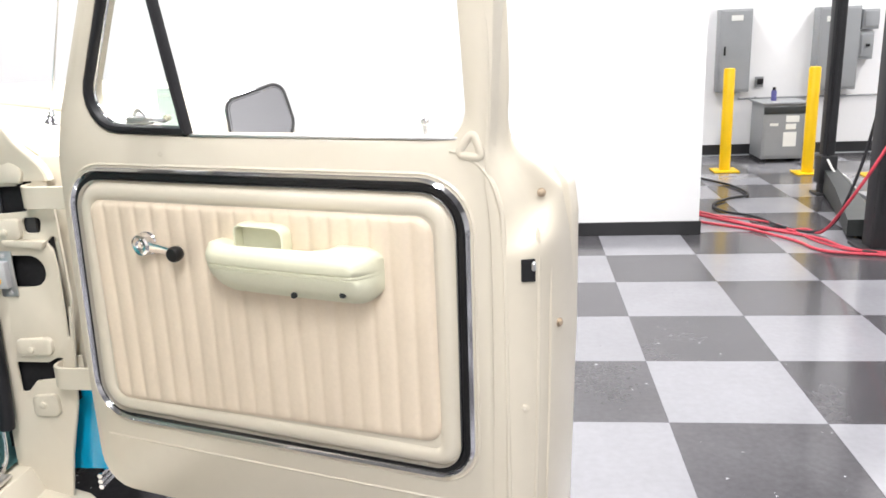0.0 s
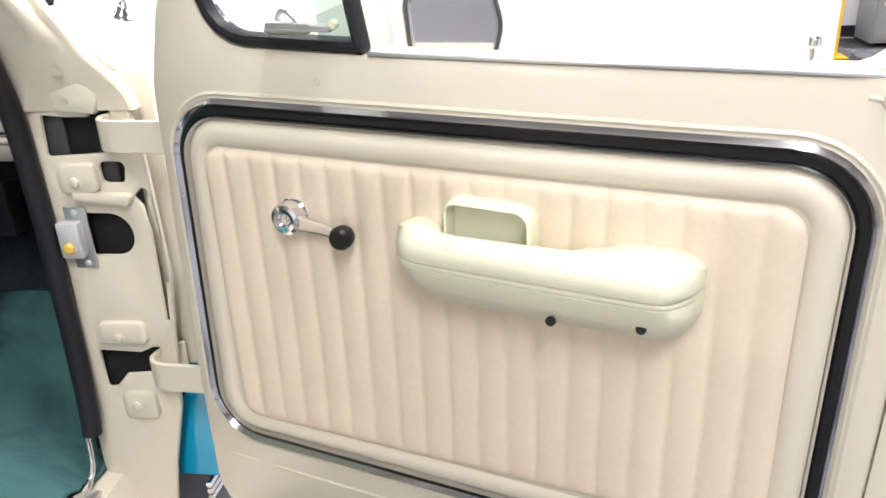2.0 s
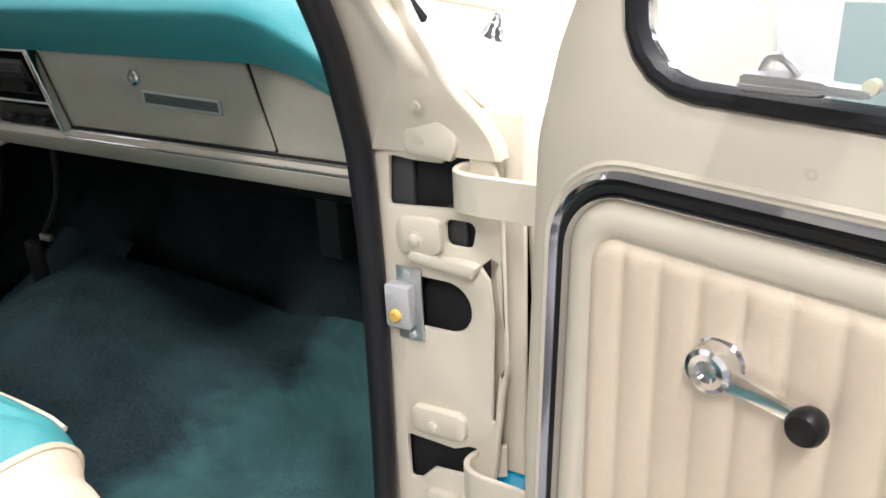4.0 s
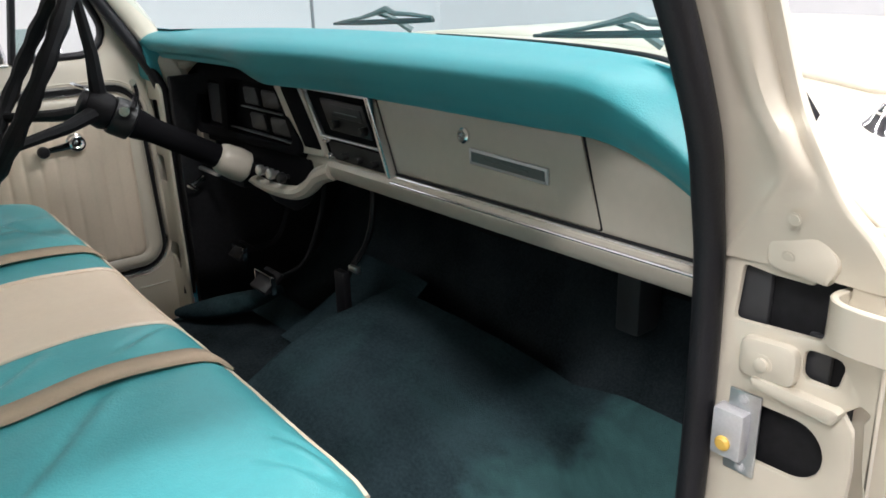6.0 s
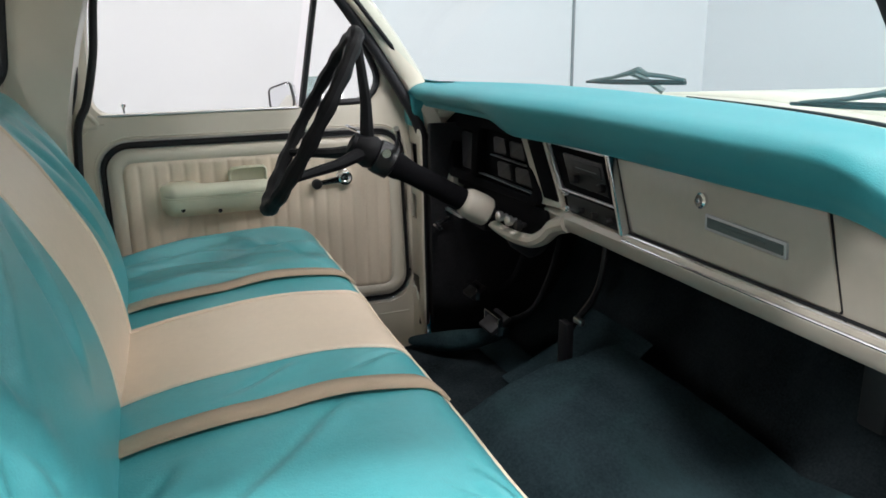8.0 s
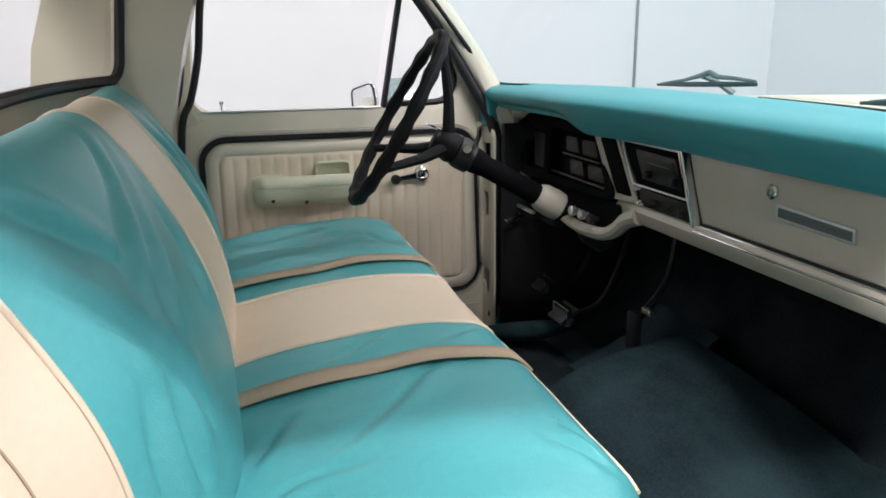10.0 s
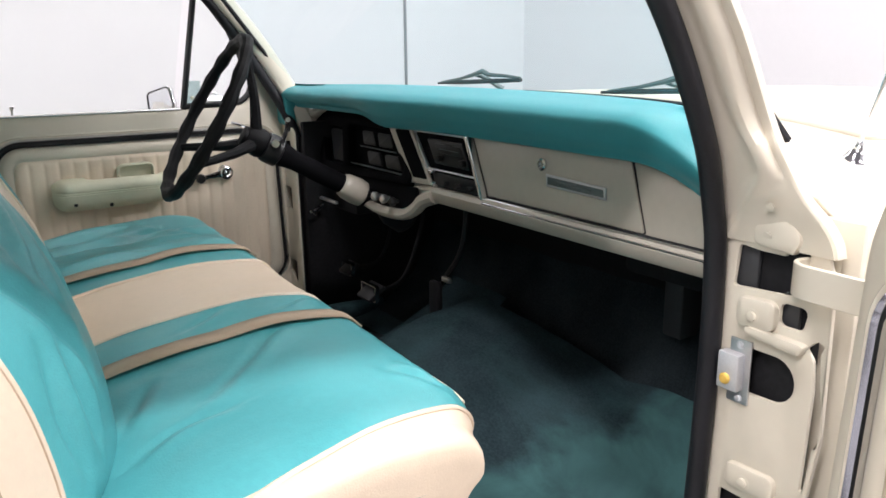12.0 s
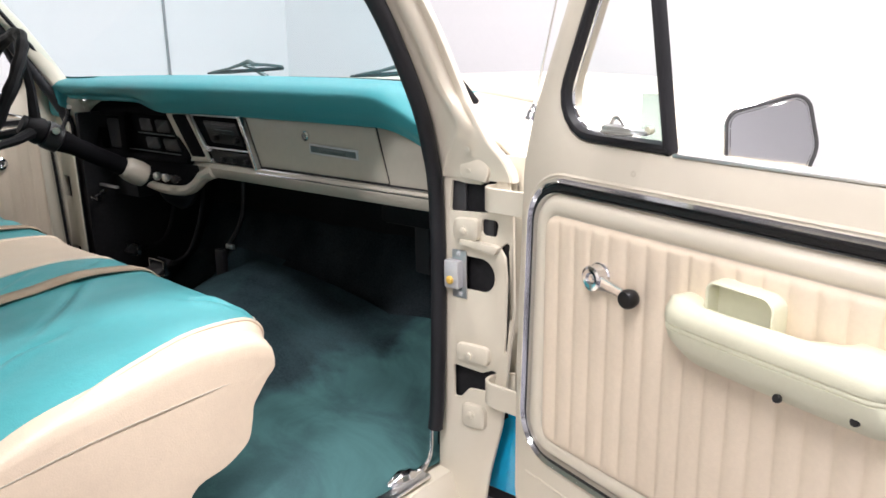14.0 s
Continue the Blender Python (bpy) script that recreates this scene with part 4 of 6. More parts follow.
    loft(bm, [[(x, -0.011 + b * 0.007 + a * 0.004, z + 0.0065 + a * w) for a, b in ((-1, 0.4), (-0.6, -1), (-0.25, -1), (-0.18, -0.75), (0.18, -0.75), (0.25, -1), (0.6, -1), (1, 0.4), (0.8, 1), (-0.8, 1))] for x, z, w in ((0.228, 1.3815, 0.006), (0.231, 1.3815, 0.0095), (0.27, 1.3815, 0.009), (0.292, 1.3815, 0.0075), (0.296, 1.3815, 0.005), (0.322, 1.381, 0.0045), (0.326, 1.381, 0.003))])
    tube(bm, spline([(0.240, -0.006, 1.392), (0.246, -0.006, 1.405), (0.258, -0.006, 1.406), (0.272, -0.006, 1.394)], 5), 0.0038, 8)
    put("vent_latch", bm, CHROME_DULL, door, "chrome vent window latch")
    put("latch_pivot", lathe(bmesh.new(), [(0, 0), (0.006, 0), (0.006, 0.010), (0, 0.011)], Matrix.Translation((0.325, -0.002, 1.392)) @ Matrix.Rotation(radians(90), 4, "X"), 12), ARMREST, door, "pale plastic latch pivot")
    put("latch_plate", box((0.290, 0.010, 1.372), (0.344, 0.014, 1.448), 0.001), TAB_PLASTIC, door, "clear plastic tab on the division bar")
    put("sill_strip", box((0.364, 0.002, 1.353), (0.952, 0.012, 1.3588), 0.002), CHROME_DULL, door, "bright window sill strip")
    put("lock_knob", lathe(bmesh.new(), [(0.0035, 0), (0.0035, 0.03), (0.007, 0.033), (0.007, 0.040), (0.004, 0.042), (0, 0.042)], Matrix.Translation((0.869, 0.03, 1.345)), 12), CHROME, door, "chrome lock plunger")
    # stamped shapes
    put("stamped_rib", tube(bmesh.new(), spline([(0.925, 1.0 * 0.004, 1.335), (0.958, 0.004, 1.326), (0.992, 0.004, 1.296), (1.012, 0.004, 1.25), (1.019, 0.005, 1.18), (1.021, 0.005, 0.9), (1.020, 0.005, 0.62)], 5), 0.0055, 8), CREAM, door)
    tri = rounded([(0.926, 1.322), (0.996, 1.316), (0.972, 1.386)], 0.014, 5)
    put("stamped_triangle", band(bmesh.new(), tri, 0.014, 0.001, -0.0035, -0.001), CREAM, door)
    put("dent", lathe(bmesh.new(), [(0.007, 0.0), (0.005, 0.0006), (0.003, 0.0004), (0, 0.0001)], Matrix.Translation((0.288, 0.0003, 1.318)) @ Matrix.Rotation(radians(90), 4, "X"), 16), CREAM, door, "small dimple in the paint")
    put("lower_crease", tube(bmesh.new(), [(0.02, 0.003, 0.642), (0.35, 0.003, 0.640), (0.70, 0.003, 0.640), (1.01, 0.003, 0.642)], 0.005, 6), CREAM, door)
    return door, put


door_r, put_r = build_door(HINGE, "open cream door with a beige pleated panel")
# latch pocket and screws on the rear edge of the open door
SL = Matrix.Translation((1.0620, 0.018, 1.126)) @ Matrix.Rotation(radians(26), 4, "Z")
def on_edge(lo, hi, e=0.001):
    return add_box(bmesh.new(), lo, hi, e, 1, SL)


put_r("latch_pocket", on_edge((-0.016, -0.0075, -0.021), (0.009, 0.010, 0.020)), DARK, door_r, "dark latch opening")
put_r("latch_claw", on_edge((0.002, -0.0105, -0.002), (0.010, 0.004, 0.016), 0.003), ALU, door_r, "zinc latch claw")
put_r("edge_screw", bolt(bmesh.new(), (1.073, 0.058, 1.256), (0.35, -0.9, 0.1), 0.0056, 0.005), BELT, door_r, "dull brass edge screw")
put_r("edge_screw", bolt(bmesh.new(), (1.097, 0.087, 1.006), (1, -0.5, 0), 0.006, 0.005), BELT, door_r, "dull brass edge screw")
put_r("edge_bump", bolt(bmesh.new(), (1.052, 0.012, 0.86), (0.5, -1, 0), 0.006, 0.003), CREAM, door_r)
# closed driver's door: the same door, mirrored to the other side
CLOSED = Matrix(((0, -1, 0, -2.97), (-1, 0, 0, 1.435), (0, 0, 1, 0), (0, 0, 0, 1)))
door_l, put_l = build_door(CLOSED, "closed cream door with a beige pleated panel")
bm = bmesh.new()
plate(bm, rounded([(0.385, 1.357), (0.952, 1.357), (0.94, 1.60), (0.92, 1.745), (0.315, 1.745)], 0.004, 3), [], 0.028, 0.032, 0.0005)
gl = put_l("window_glass", bm, GLASS_CLEAR, door_l, "raised clear window glass", 0)
gl.visible_shadow = False

# hinge straps of the open door
def strap(z0, z1, pts, t=0.009):
    """A flat steel strap standing on edge, bent in plan along pts."""
    path = spline([(x, y, 0.0) for x, y in pts], 3)
    rings = []
    for n, p in enumerate(path):
        d = path[min(n + 1, len(path) - 1)] - path[max(n - 1, 0)]
        w = Vector((-d.y, d.x, 0)).normalized() * (t / 2)
        a, c = p + w, p - w
        rings.append([(a.x, a.y, z0 + 0.0015), (a.x, a.y, z1 - 0.0015), (p.x + w.x * 0.6, p.y + w.y * 0.6, z1), (p.x - w.x * 0.6, p.y - w.y * 0.6, z1), (c.x, c.y, z1 - 0.0015), (c.x, c.y, z0 + 0.0015), (p.x - w.x * 0.6, p.y - w.y * 0.6, z0), (p.x + w.x * 0.6, p.y + w.y * 0.6, z0)])
    return loft(bmesh.new(), rings)


for z0, z1 in ((1.179, 1.232), (0.726, 0.783)):
    tpart("hinge_strap", strap(z0, z1, [(-0.862, 1.47), (-0.886, 1.452), (-0.898, 1.428), (-0.897, 1.408), (-0.884, 1.394), (-0.86, 1.388), (-0.82, 1.387), (-0.745, 1.383)]), CREAM, "", 30)

# outside mirrors
def side_mirror(name_parent, c, rot):
    outline = rounded([(-0.068, -0.052), (0.050, -0.064), (0.066, -0.015), (0.046, 0.068), (-0.072, 0.034)], [0.03, 0.022, 0.05, 0.024, 0.024], 6)
    m = Matrix.Translation(c) @ rot
    bm = bmesh.new()
    loft(bm, [xz(outline, 0.0), xz(inset(outline, -0.003), 0.006), xz(inset(outline, 0.002), 0.024), xz(inset(outline, 0.02), 0.042), xz(inset(outline, 0.045), 0.048)])
    bmesh.ops.transform(bm, matrix=m, verts=bm.verts)
    mir = tpart("side_mirror", bm, CHROME, "chrome door mirror")
    bm = bmesh.new()
    plate(bm, inset(outline, 0.006), [], -0.002, 0.001, 0.001)
    bmesh.ops.transform(bm, matrix=m, verts=bm.verts)
    tsub("mirror_glass", bm, MIRROR, mir, "mirror glass", 0)
    # chrome rim given a dark grey colour in place of its dark reflection
    bm = band(bmesh.new(), inset(outline, -0.002), 0.0055, 0.002, -0.005)
    bmesh.ops.transform(bm, matrix=m, verts=bm.verts)
    tsub("mirror_rim", bm, DUCT_GREY, mir, "chrome mirror rim, coloured dark grey for its reflection")
    bm = tube(bmesh.new(), [m @ Vector((-0.02, 0.04, -0.02)), m @ Vector((-0.03, 0.05, -0.07)), m @ Vector((-0.05, 0.045, -0.13))], 0.011, 8)
    tsub("mirror_arm", bm, CHROME, mir, "chrome mirror arm")


side_mirror("", (-0.315, 1.425, 1.372), Matrix.Rotation(radians(24), 4, "Z") @ Matrix.Rotation(radians(-7), 4, "X") @ Matrix.Diagonal((1.06, 1.0, 1.09, 1)))
side_mirror("", (-3.14, 1.05, 1.375), Matrix.Rotation(radians(38), 4, "Z") @ Matrix.Diagonal((0.8, 0.8, 0.8, 1)))

# antenna
ant = lathe(bmesh.new(), [(0.0, 0), (0.026, 0), (0.0265, 0.004), (0.0225, 0.008), (0.0165, 0.018), (0.0125, 0.026), (0.0095, 0.029), (0.0095, 0.033), (0.0075, 0.035), (0.0065, 0.043), (0.004, 0.046), (0.002, 0.047)], Matrix.Translation((-1.026, 1.765, 1.334)) @ Matrix.Rotation(radians(14), 4, "Y"), 24)
antenna = tpart("antenna", ant, CHROME, "chrome radio antenna base")
tsub("mast", tube(bmesh.new(), [(-1.016, 1.765, 1.375), (-0.92, 1.71, 1.63), (-0.775, 1.63, 2.05)], [0.0032, 0.0028, 0.002], 6), CHROME, antenna, "thin antenna mast")

# wipers: flat arm, peaked frame and a straight blade
for cx, reach in ((-2.295, 0.21), (-1.515, 0.17)):
    bm = bmesh.new()
    tube(bm, [(cx - 0.21, 1.825, 1.438), (cx - 0.10, 1.828, 1.452), (cx - 0.03, 1.829, 1.466), (cx + 0.015, 1.83, 1.477), (cx + 0.05, 1.83, 1.467), (cx + 0.12, 1.83, 1.466), (cx + reach, 1.825, 1.462)], [0.003, 0.005, 0.007, 0.009, 0.007, 0.006, 0.004], 6)
    tube(bm, [(cx - 0.03, 1.835, 1.466), (cx - 0.005, 1.86, 1.455), (cx + 0.03, 1.90, 1.42)], [0.007, 0.008, 0.010], 6)
    wi = tpart("wiper", bm, TEAL_DARK, "dark wiper frame at rest")
    tsub("blade", tube(bmesh.new(), [(cx - 0.235, 1.827, 1.433), (cx - 0.1, 1.83, 1.440), (cx + 0.1, 1.83, 1.450), (cx + reach, 1.827, 1.455)], [0.004, 0.008, 0.008, 0.006], 6), BLACK_RUBBER, wi, "black rubber wiper blade")

# ---- dashboard ----
def ease(v):
    v = max(0.0, min(1.0, v))
    return v * v * (3 - 2 * v)


def dash_pad_rows():
    rows = []
    for u in np.linspace(0, 1, 61):
        x = -2.965 + (-1.085 + 2.965) * u
        r = max(0.0, (x + 1.365) / 0.245)           # towards the passenger's end the pad swoops down
        drop = 0.104 * r ** 2.0
        hood = ease((-2.30 - x) / 0.16)            # raised brow over the instruments
        nose = 1.482 + 0.012 * r - 0.05 * ease((-2.0 - x) / 0.4) - 0.022 * ease((-2.5 - x) / 0.42) + 0.02 * r * r
        top = 1.430 - 0.022 * r ** 2 - 0.004 * ease((-2.5 - x) / 0.4)
        back = 1.80 - 0.34 * abs((x - X0) / 0.985) ** 2.6 - 0.02
        back = max(back, nose + 0.11)
        low = 1.324 - drop + 0.030 * hood
        soft = 0.0015 * noise.noise((x * 6, 0.2, 0.7))
        crest = top - drop * 0.88                  # the edge between top and front rolls down with the end
        prof = [(back, 1.415), (back - 0.05, top + 0.004), (nose + 0.095, top - drop * 0.30), (nose + 0.052, top - 0.003 - drop * 0.55), (nose + 0.022, crest - 0.009), (nose + 0.004, crest - 0.021), (nose + soft, crest - 0.034), (nose + 0.016, (crest - 0.034) * 0.5 + low * 0.5), (nose + 0.036, low + 0.012), (nose + 0.046, low - 0.002), (nose + 0.056, low - 0.003), (nose + 0.075, low + 0.014)]
        rows.append(spline([(x, y, z) for y, z in prof], 3))
    return rows


DEFROST = [(x, max(1.80 - 0.34 * abs((x - X0) / 0.985) ** 2.6 - 0.02, 1.60) - 0.012, 1.431 - 0.022 * max(0.0, (x + 1.365) / 0.245) ** 2) for x in np.linspace(-2.0, -1.16, 30)]
dash = tpart("dashboard_pad", strip(bmesh.new(), dash_pad_rows()), TEAL_PAD, "padded teal vinyl dashboard top", 60)
tsub("windshield_seal", tube(bmesh.new(), DEFROST, [0.0015 + 0.0035 * k / 29 for k in range(30)], 6), BLACK_RUBBER, dash, "black rubber seal between pad and windshield")
bm = bmesh.new()
loft(bm, [xz(rounded([(-2.965, 1.285 + d), (-2.900 - d, 1.283 + d), (-2.885 - d, 1.40), (-2.965, 1.40)], [0.01, 0.03, 0.005, 0.005], 4), y) for y, d in ((1.412, 0.012), (1.416, 0.004), (1.424, 0.0), (1.50, 0.0))])
tsub("pad_end", bm, TEAL_PAD, dash, "teal padded end of the dash", 60)
FY = 1.548
LEAN_D = Matrix.Translation((0, FY, 1.166)) @ Matrix.Rotation(radians(-4), 4, "X")   # plane of the dash face, origin on its lower edge


def face_row(x):
    return [(x, FY + 0.014, 1.345), (x, FY + 0.006, 1.25), (x, FY, 1.166), (x, FY - 0.004, 1.164), (x, FY - 0.020, 1.160), (x, FY - 0.027, 1.150), (x, FY - 0.025, 1.132), (x, FY - 0.016, 1.121), (x, FY + 0.02, 1.117), (x, FY + 0.06, 1.118)]


face = thick(tpart("dashboard_face", strip(bmesh.new(), [face_row(x) for x in np.linspace(-2.20, -1.07, 12)]), CREAM_SHADED, "cream painted steel dash face"), 0.006, 0)


def dplate(name, corners, radius, proud, material, label="", parent=face, depth=0.004, holes=(), edge=0.002):
    """A plate lying on the dash face; corners in x and height over the lower edge of the face."""
    bm = bmesh.new()
    plate(bm, rounded(corners, radius, 3), holes, -proud, depth, edge)
    bmesh.ops.transform(bm, matrix=LEAN_D, verts=bm.verts)
    return tsub(name, bm, material, parent, label)


gl_out = [(-1.852, 0.006), (-1.322, 0.006), (-1.376, 0.150), (-1.940, 0.152)]
dplate("glove_gap", [(-1.855, 0.004), (-1.3190, 0.004), (-1.3730, 0.1525), (-1.943, 0.1545)], 0.004, 0.0045, DARK, "dark gap round the glove box door")
glove = dplate("glove_box_door", gl_out, 0.004, 0.008, CREAM_SHADED, "cream painted glove box door")
lockm = LEAN_D @ Matrix.Translation((-1.652, -0.008, 0.112)) @ Matrix.Rotation(radians(90), 4, "X")
tsub("glove_lock", lathe(bmesh.new(), [(0.015, 0), (0.015, 0.006), (0.011, 0.009), (0.006, 0.009), (0.005, 0.006), (0, 0.006)], lockm, 18), CHROME, face, "round chrome lock")
dplate("nameplate", [(-1.632, 0.063), (-1.434, 0.058), (-1.438, 0.086), (-1.636, 0.092)], 0.002, 0.0125, ALU, "bright nameplate with unreadable raised lettering")
dplate("nameplate_inset", [(-1.626, 0.068), (-1.440, 0.063), (-1.443, 0.081), (-1.629, 0.087)], 0.001, 0.0135, TEAL_DARK, "dark grey-teal inset")
dplate("nameplate_bar", [(-1.590, 0.0735), (-1.480, 0.0705), (-1.482, 0.0765), (-1.592, 0.0795)], 0.001, 0.0150, TEAL_DARK)
for k, z in enumerate((1.1615, 1.1515)):
    tsub("chrome_strip", tube(bmesh.new(), [(x, FY - 0.014 - 0.013 * k, z + 0.003) for x in (-1.86, -1.55, -1.115)], 0.0032, 8), CHROME, face, "thin bright strip")
    tsub("strip_groove", tube(bmesh.new(), [(x, FY - 0.007 - 0.014 * k, z + 0.003 + 0.0025 * (1 - k)) for x in (-1.86, -1.55, -1.115)], 0.0042, 8), DARK, face, "dark groove beside the strip")
tsub("end_trim", tube(bmesh.new(), spline([(-1.118, FY - 0.010, 1.160), (-1.106, FY - 0.010, 1.174), (-1.110, FY - 0.006, 1.225)], 4), 0.006, 8), CHROME, face, "chrome end of the strip")

# radio stack: black panel in a bright frame
dplate("radio_panel", [(-2.135, -0.002), (-1.862, -0.002), (-1.955, 0.152), (-2.238, 0.150)], 0.006, 0.014, GAUGE_BLACK, "black radio and heater panel")
dplate("radio_frame", [(-2.148, 0.044), (-1.890, 0.044), (-1.953, 0.152), (-2.234, 0.150)], 0.005, 0.022, CHROME_DULL, "thin bright radio frame", holes=[rounded([(-2.135, 0.049), (-1.901, 0.049), (-1.962, 0.1465), (-2.222, 0.1455)], 0.004, 3)])
dplate("radio_side", [(-1.872, -0.006), (-1.857, -0.006), (-1.945, 0.153), (-1.962, 0.153)], 0.003, 0.027, CHROME, "bright side moulding")
dplate("radio_body", [(-2.105, 0.064), (-1.935, 0.062), (-1.978, 0.130), (-2.155, 0.132)], 0.003, 0.018, BLACK_PLASTIC)
dplate("dial", [(-2.095, 0.096), (-1.970, 0.094), (-1.985, 0.120), (-2.112, 0.122)], 0.002, 0.020, SMOKE, "unlit radio dial")
dplate("dial_line", [(-2.085, 0.106), (-1.990, 0.1045), (-1.991, 0.1065), (-2.086, 0.108)], 0.0005, 0.021, TEAL_DARK, "faint grey dial line")
for x, z in ((-2.075, 0.080), (-1.962, 0.078)):
    km = LEAN_D @ Matrix.Translation((x, -0.017, z)) @ Matrix.Rotation(radians(90), 4, "X")
    tsub("radio_knob", lathe(bmesh.new(), [(0.010, 0), (0.010, 0.014), (0.007, 0.017), (0, 0.017)], km, 14), BLACK_PLASTIC, face, "black radio knob")
dplate("heater_panel", [(-2.098, 0.002), (-1.880, 0.0), (-1.893, 0.038), (-2.118, 0.040)], 0.004, 0.018, BLACK_PLASTIC, "black heater control panel")
for k in range(4):
    km = LEAN_D @ Matrix.Translation((-2.095 + 0.058 * k, -0.016, 0.014 if k else 0.006)) @ Matrix.Rotation(radians(90), 4, "X")
    tsub("heater_knob", lathe(bmesh.new(), [(0.008, 0), (0.008, 0.014), (0.006, 0.017), (0, 0.017)], km, 12), CHROME if k == 0 else BLACK_PLASTIC, face, "heater control knob")
dplate("lighter", [(-2.128, 0.034), (-2.105, 0.034), (-2.110, 0.043), (-2.133, 0.043)], 0.003, 0.026, CHROME, "small chrome lighter")
dplate("cream_divider", [(-2.226, -0.006), (-2.112, 0.0), (-2.228, 0.155), (-2.364, 0.153)], 0.006, 0.028, CREAM_SHADED, "cream divider between cluster and radio")
dplate("divider_inset", [(-2.203, 0.012), (-2.124, 0.014), (-2.238, 0.147), (-2.322, 0.145)], 0.005, 0.030, GAUGE_BLACK, "black inset")

# instrument cluster: recessed black bezel
CL = Matrix.Translation((0, 1.50, 1.14)) @ Matrix.Rotation(radians(-14), 4, "X")


def cplate(name, corners, radius, y0, y1, material, label="", holes=()):
    bm = bmesh.new()
    plate(bm, rounded(corners, radius, 3), holes, y0, y1, 0.003)
    bmesh.ops.transform(bm, matrix=CL, verts=bm.verts)
    return tsub(name, bm, material, face, label)


cplate("cluster_housing", [(-2.87, -0.02), (-2.165, 0.0), (-2.385, 0.215), (-2.96, 0.215)], 0.02, 0.03, 0.10, GAUGE_BLACK, "black instrument cluster housing")
cplate("cluster_bezel", [(-2.80, 0.0), (-2.175, 0.018), (-2.405, 0.205), (-2.95, 0.205)], [0.03, 0.02, 0.02, 0.02], 0.0, 0.035, GAUGE_BLACK, "black cluster bezel", [rounded([(-2.60, 0.030), (-2.235, 0.036), (-2.385, 0.170), (-2.66, 0.170)], 0.012, 3), rounded([(-2.78, 0.03), (-2.64, 0.03), (-2.70, 0.155), (-2.86, 0.155)], 0.012, 3)])
tsub("cluster_top", box((-2.955, 1.505, 1.350), (-2.33, 1.62, 1.362)), GAUGE_BLACK, face, "black shelf over the cluster", 0)
for x0, x1, z0, z1 in ((-2.50, -2.41, 0.052, 0.092), (-2.385, -2.285, 0.052, 0.092), (-2.56, -2.475, 0.112, 0.155), (-2.455, -2.36, 0.112, 0.155)):
    cplate("gauge", [(x0, z0), (x1, z0), (x1 - 0.04, z1), (x0 - 0.03, z1)], 0.006, 0.020, 0.031, SMOKE, "smoky gauge face")
cplate("gauge", [(-2.76, 0.04), (-2.655, 0.04), (-2.70, 0.145), (-2.83, 0.145)], 0.01, 0.022, 0.031, SMOKE, "smoky gauge face")
for x0, x1, z in ((-2.61, -2.265, 0.042), (-2.56, -2.33, 0.103)):
    cplate("bezel_line", [(x0, z - 0.002), (x1, z - 0.002), (x1, z + 0.002), (x0, z + 0.002)], 0.001, 0.008, 0.031, TEAL_DARK, "thin grey line across the gauges")
cplate("cluster_side_panel", [(-2.93, -0.03), (-2.775, -0.03), (-2.855, 0.11), (-2.93, 0.13)], 0.004, 0.012, 0.05, CREAM_SHADED, "cream painted side of the cluster")
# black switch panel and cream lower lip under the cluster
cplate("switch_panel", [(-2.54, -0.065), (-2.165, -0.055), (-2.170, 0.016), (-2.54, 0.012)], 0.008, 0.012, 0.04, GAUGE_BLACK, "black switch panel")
tsub("lower_lip", tube(bmesh.new(), spline([(-2.45, 1.475, 1.082), (-2.38, 1.478, 1.068), (-2.30, 1.485, 1.062), (-2.225, 1.500, 1.066), (-2.18, 1.512, 1.088), (-2.15, 1.520, 1.116), (-2.10, 1.530, 1.136)], 4), [0.013 + 0.010 * k / 24 for k in range(25)], 10), CREAM_SHADED, face, "cream curved lower lip of the dash")
for x in (-2.40, -2.35, -2.295, -2.24):
    km = Matrix.Translation((x, 1.490, 1.106)) @ Matrix.Rotation(radians(90), 4, "X")
    tsub("switch_knob", lathe(bmesh.new(), [(0.006, 0), (0.006, 0.01), (0.013, 0.014), (0.014, 0.026), (0.010, 0.030), (0, 0.030)], km, 14), BLACK_PLASTIC if x not in (-2.35, -2.295) else CHROME_DULL, face, "dash control knob")

# steering column and wheel
WC = Vector((-2.50, 1.010, 1.364))
AX = Vector((0.145, math.cos(radians(30)), -math.sin(radians(30)))).normalized()
WM = Matrix.Translation(WC) @ AX.to_track_quat("Z", "Y").to_matrix().to_4x4()
col = tpart("steering_column", lathe(bmesh.new(), [(0, 0.165), (0.033, 0.17), (0.037, 0.19), (0.036, 0.25), (0.030, 0.285), (0.030, 0.30), (0.030, 0.64), (0, 0.64)], WM, 24), GAUGE_BLACK, "black steering column")
tsub("signal_switch", tube(bmesh.new(), [WM @ Vector((-0.055, 0.02, 0.20)), WM @ Vector((-0.025, 0.01, 0.215)), WM @ Vector((0.0, 0.0, 0.225))], [0.012, 0.016, 0.012], 10), CHROME, col, "chrome signal switch housing")
tsub("column_collar", lathe(bmesh.new(), [(0.030, 0.184), (0.044, 0.186), (0.046, 0.20), (0.045, 0.232), (0.034, 0.238)], WM, 24), BLACK_PLASTIC, col, "black column collar")
bm = bmesh.new()
lathe(bm, [(0.030, 0.452), (0.035, 0.456), (0.040, 0.468), (0.043, 0.505), (0.040, 0.53), (0.026, 0.54)], WM, 20)
tsub("column_shroud", bm, CREAM_SHADED, col, "cream plastic column shroud")
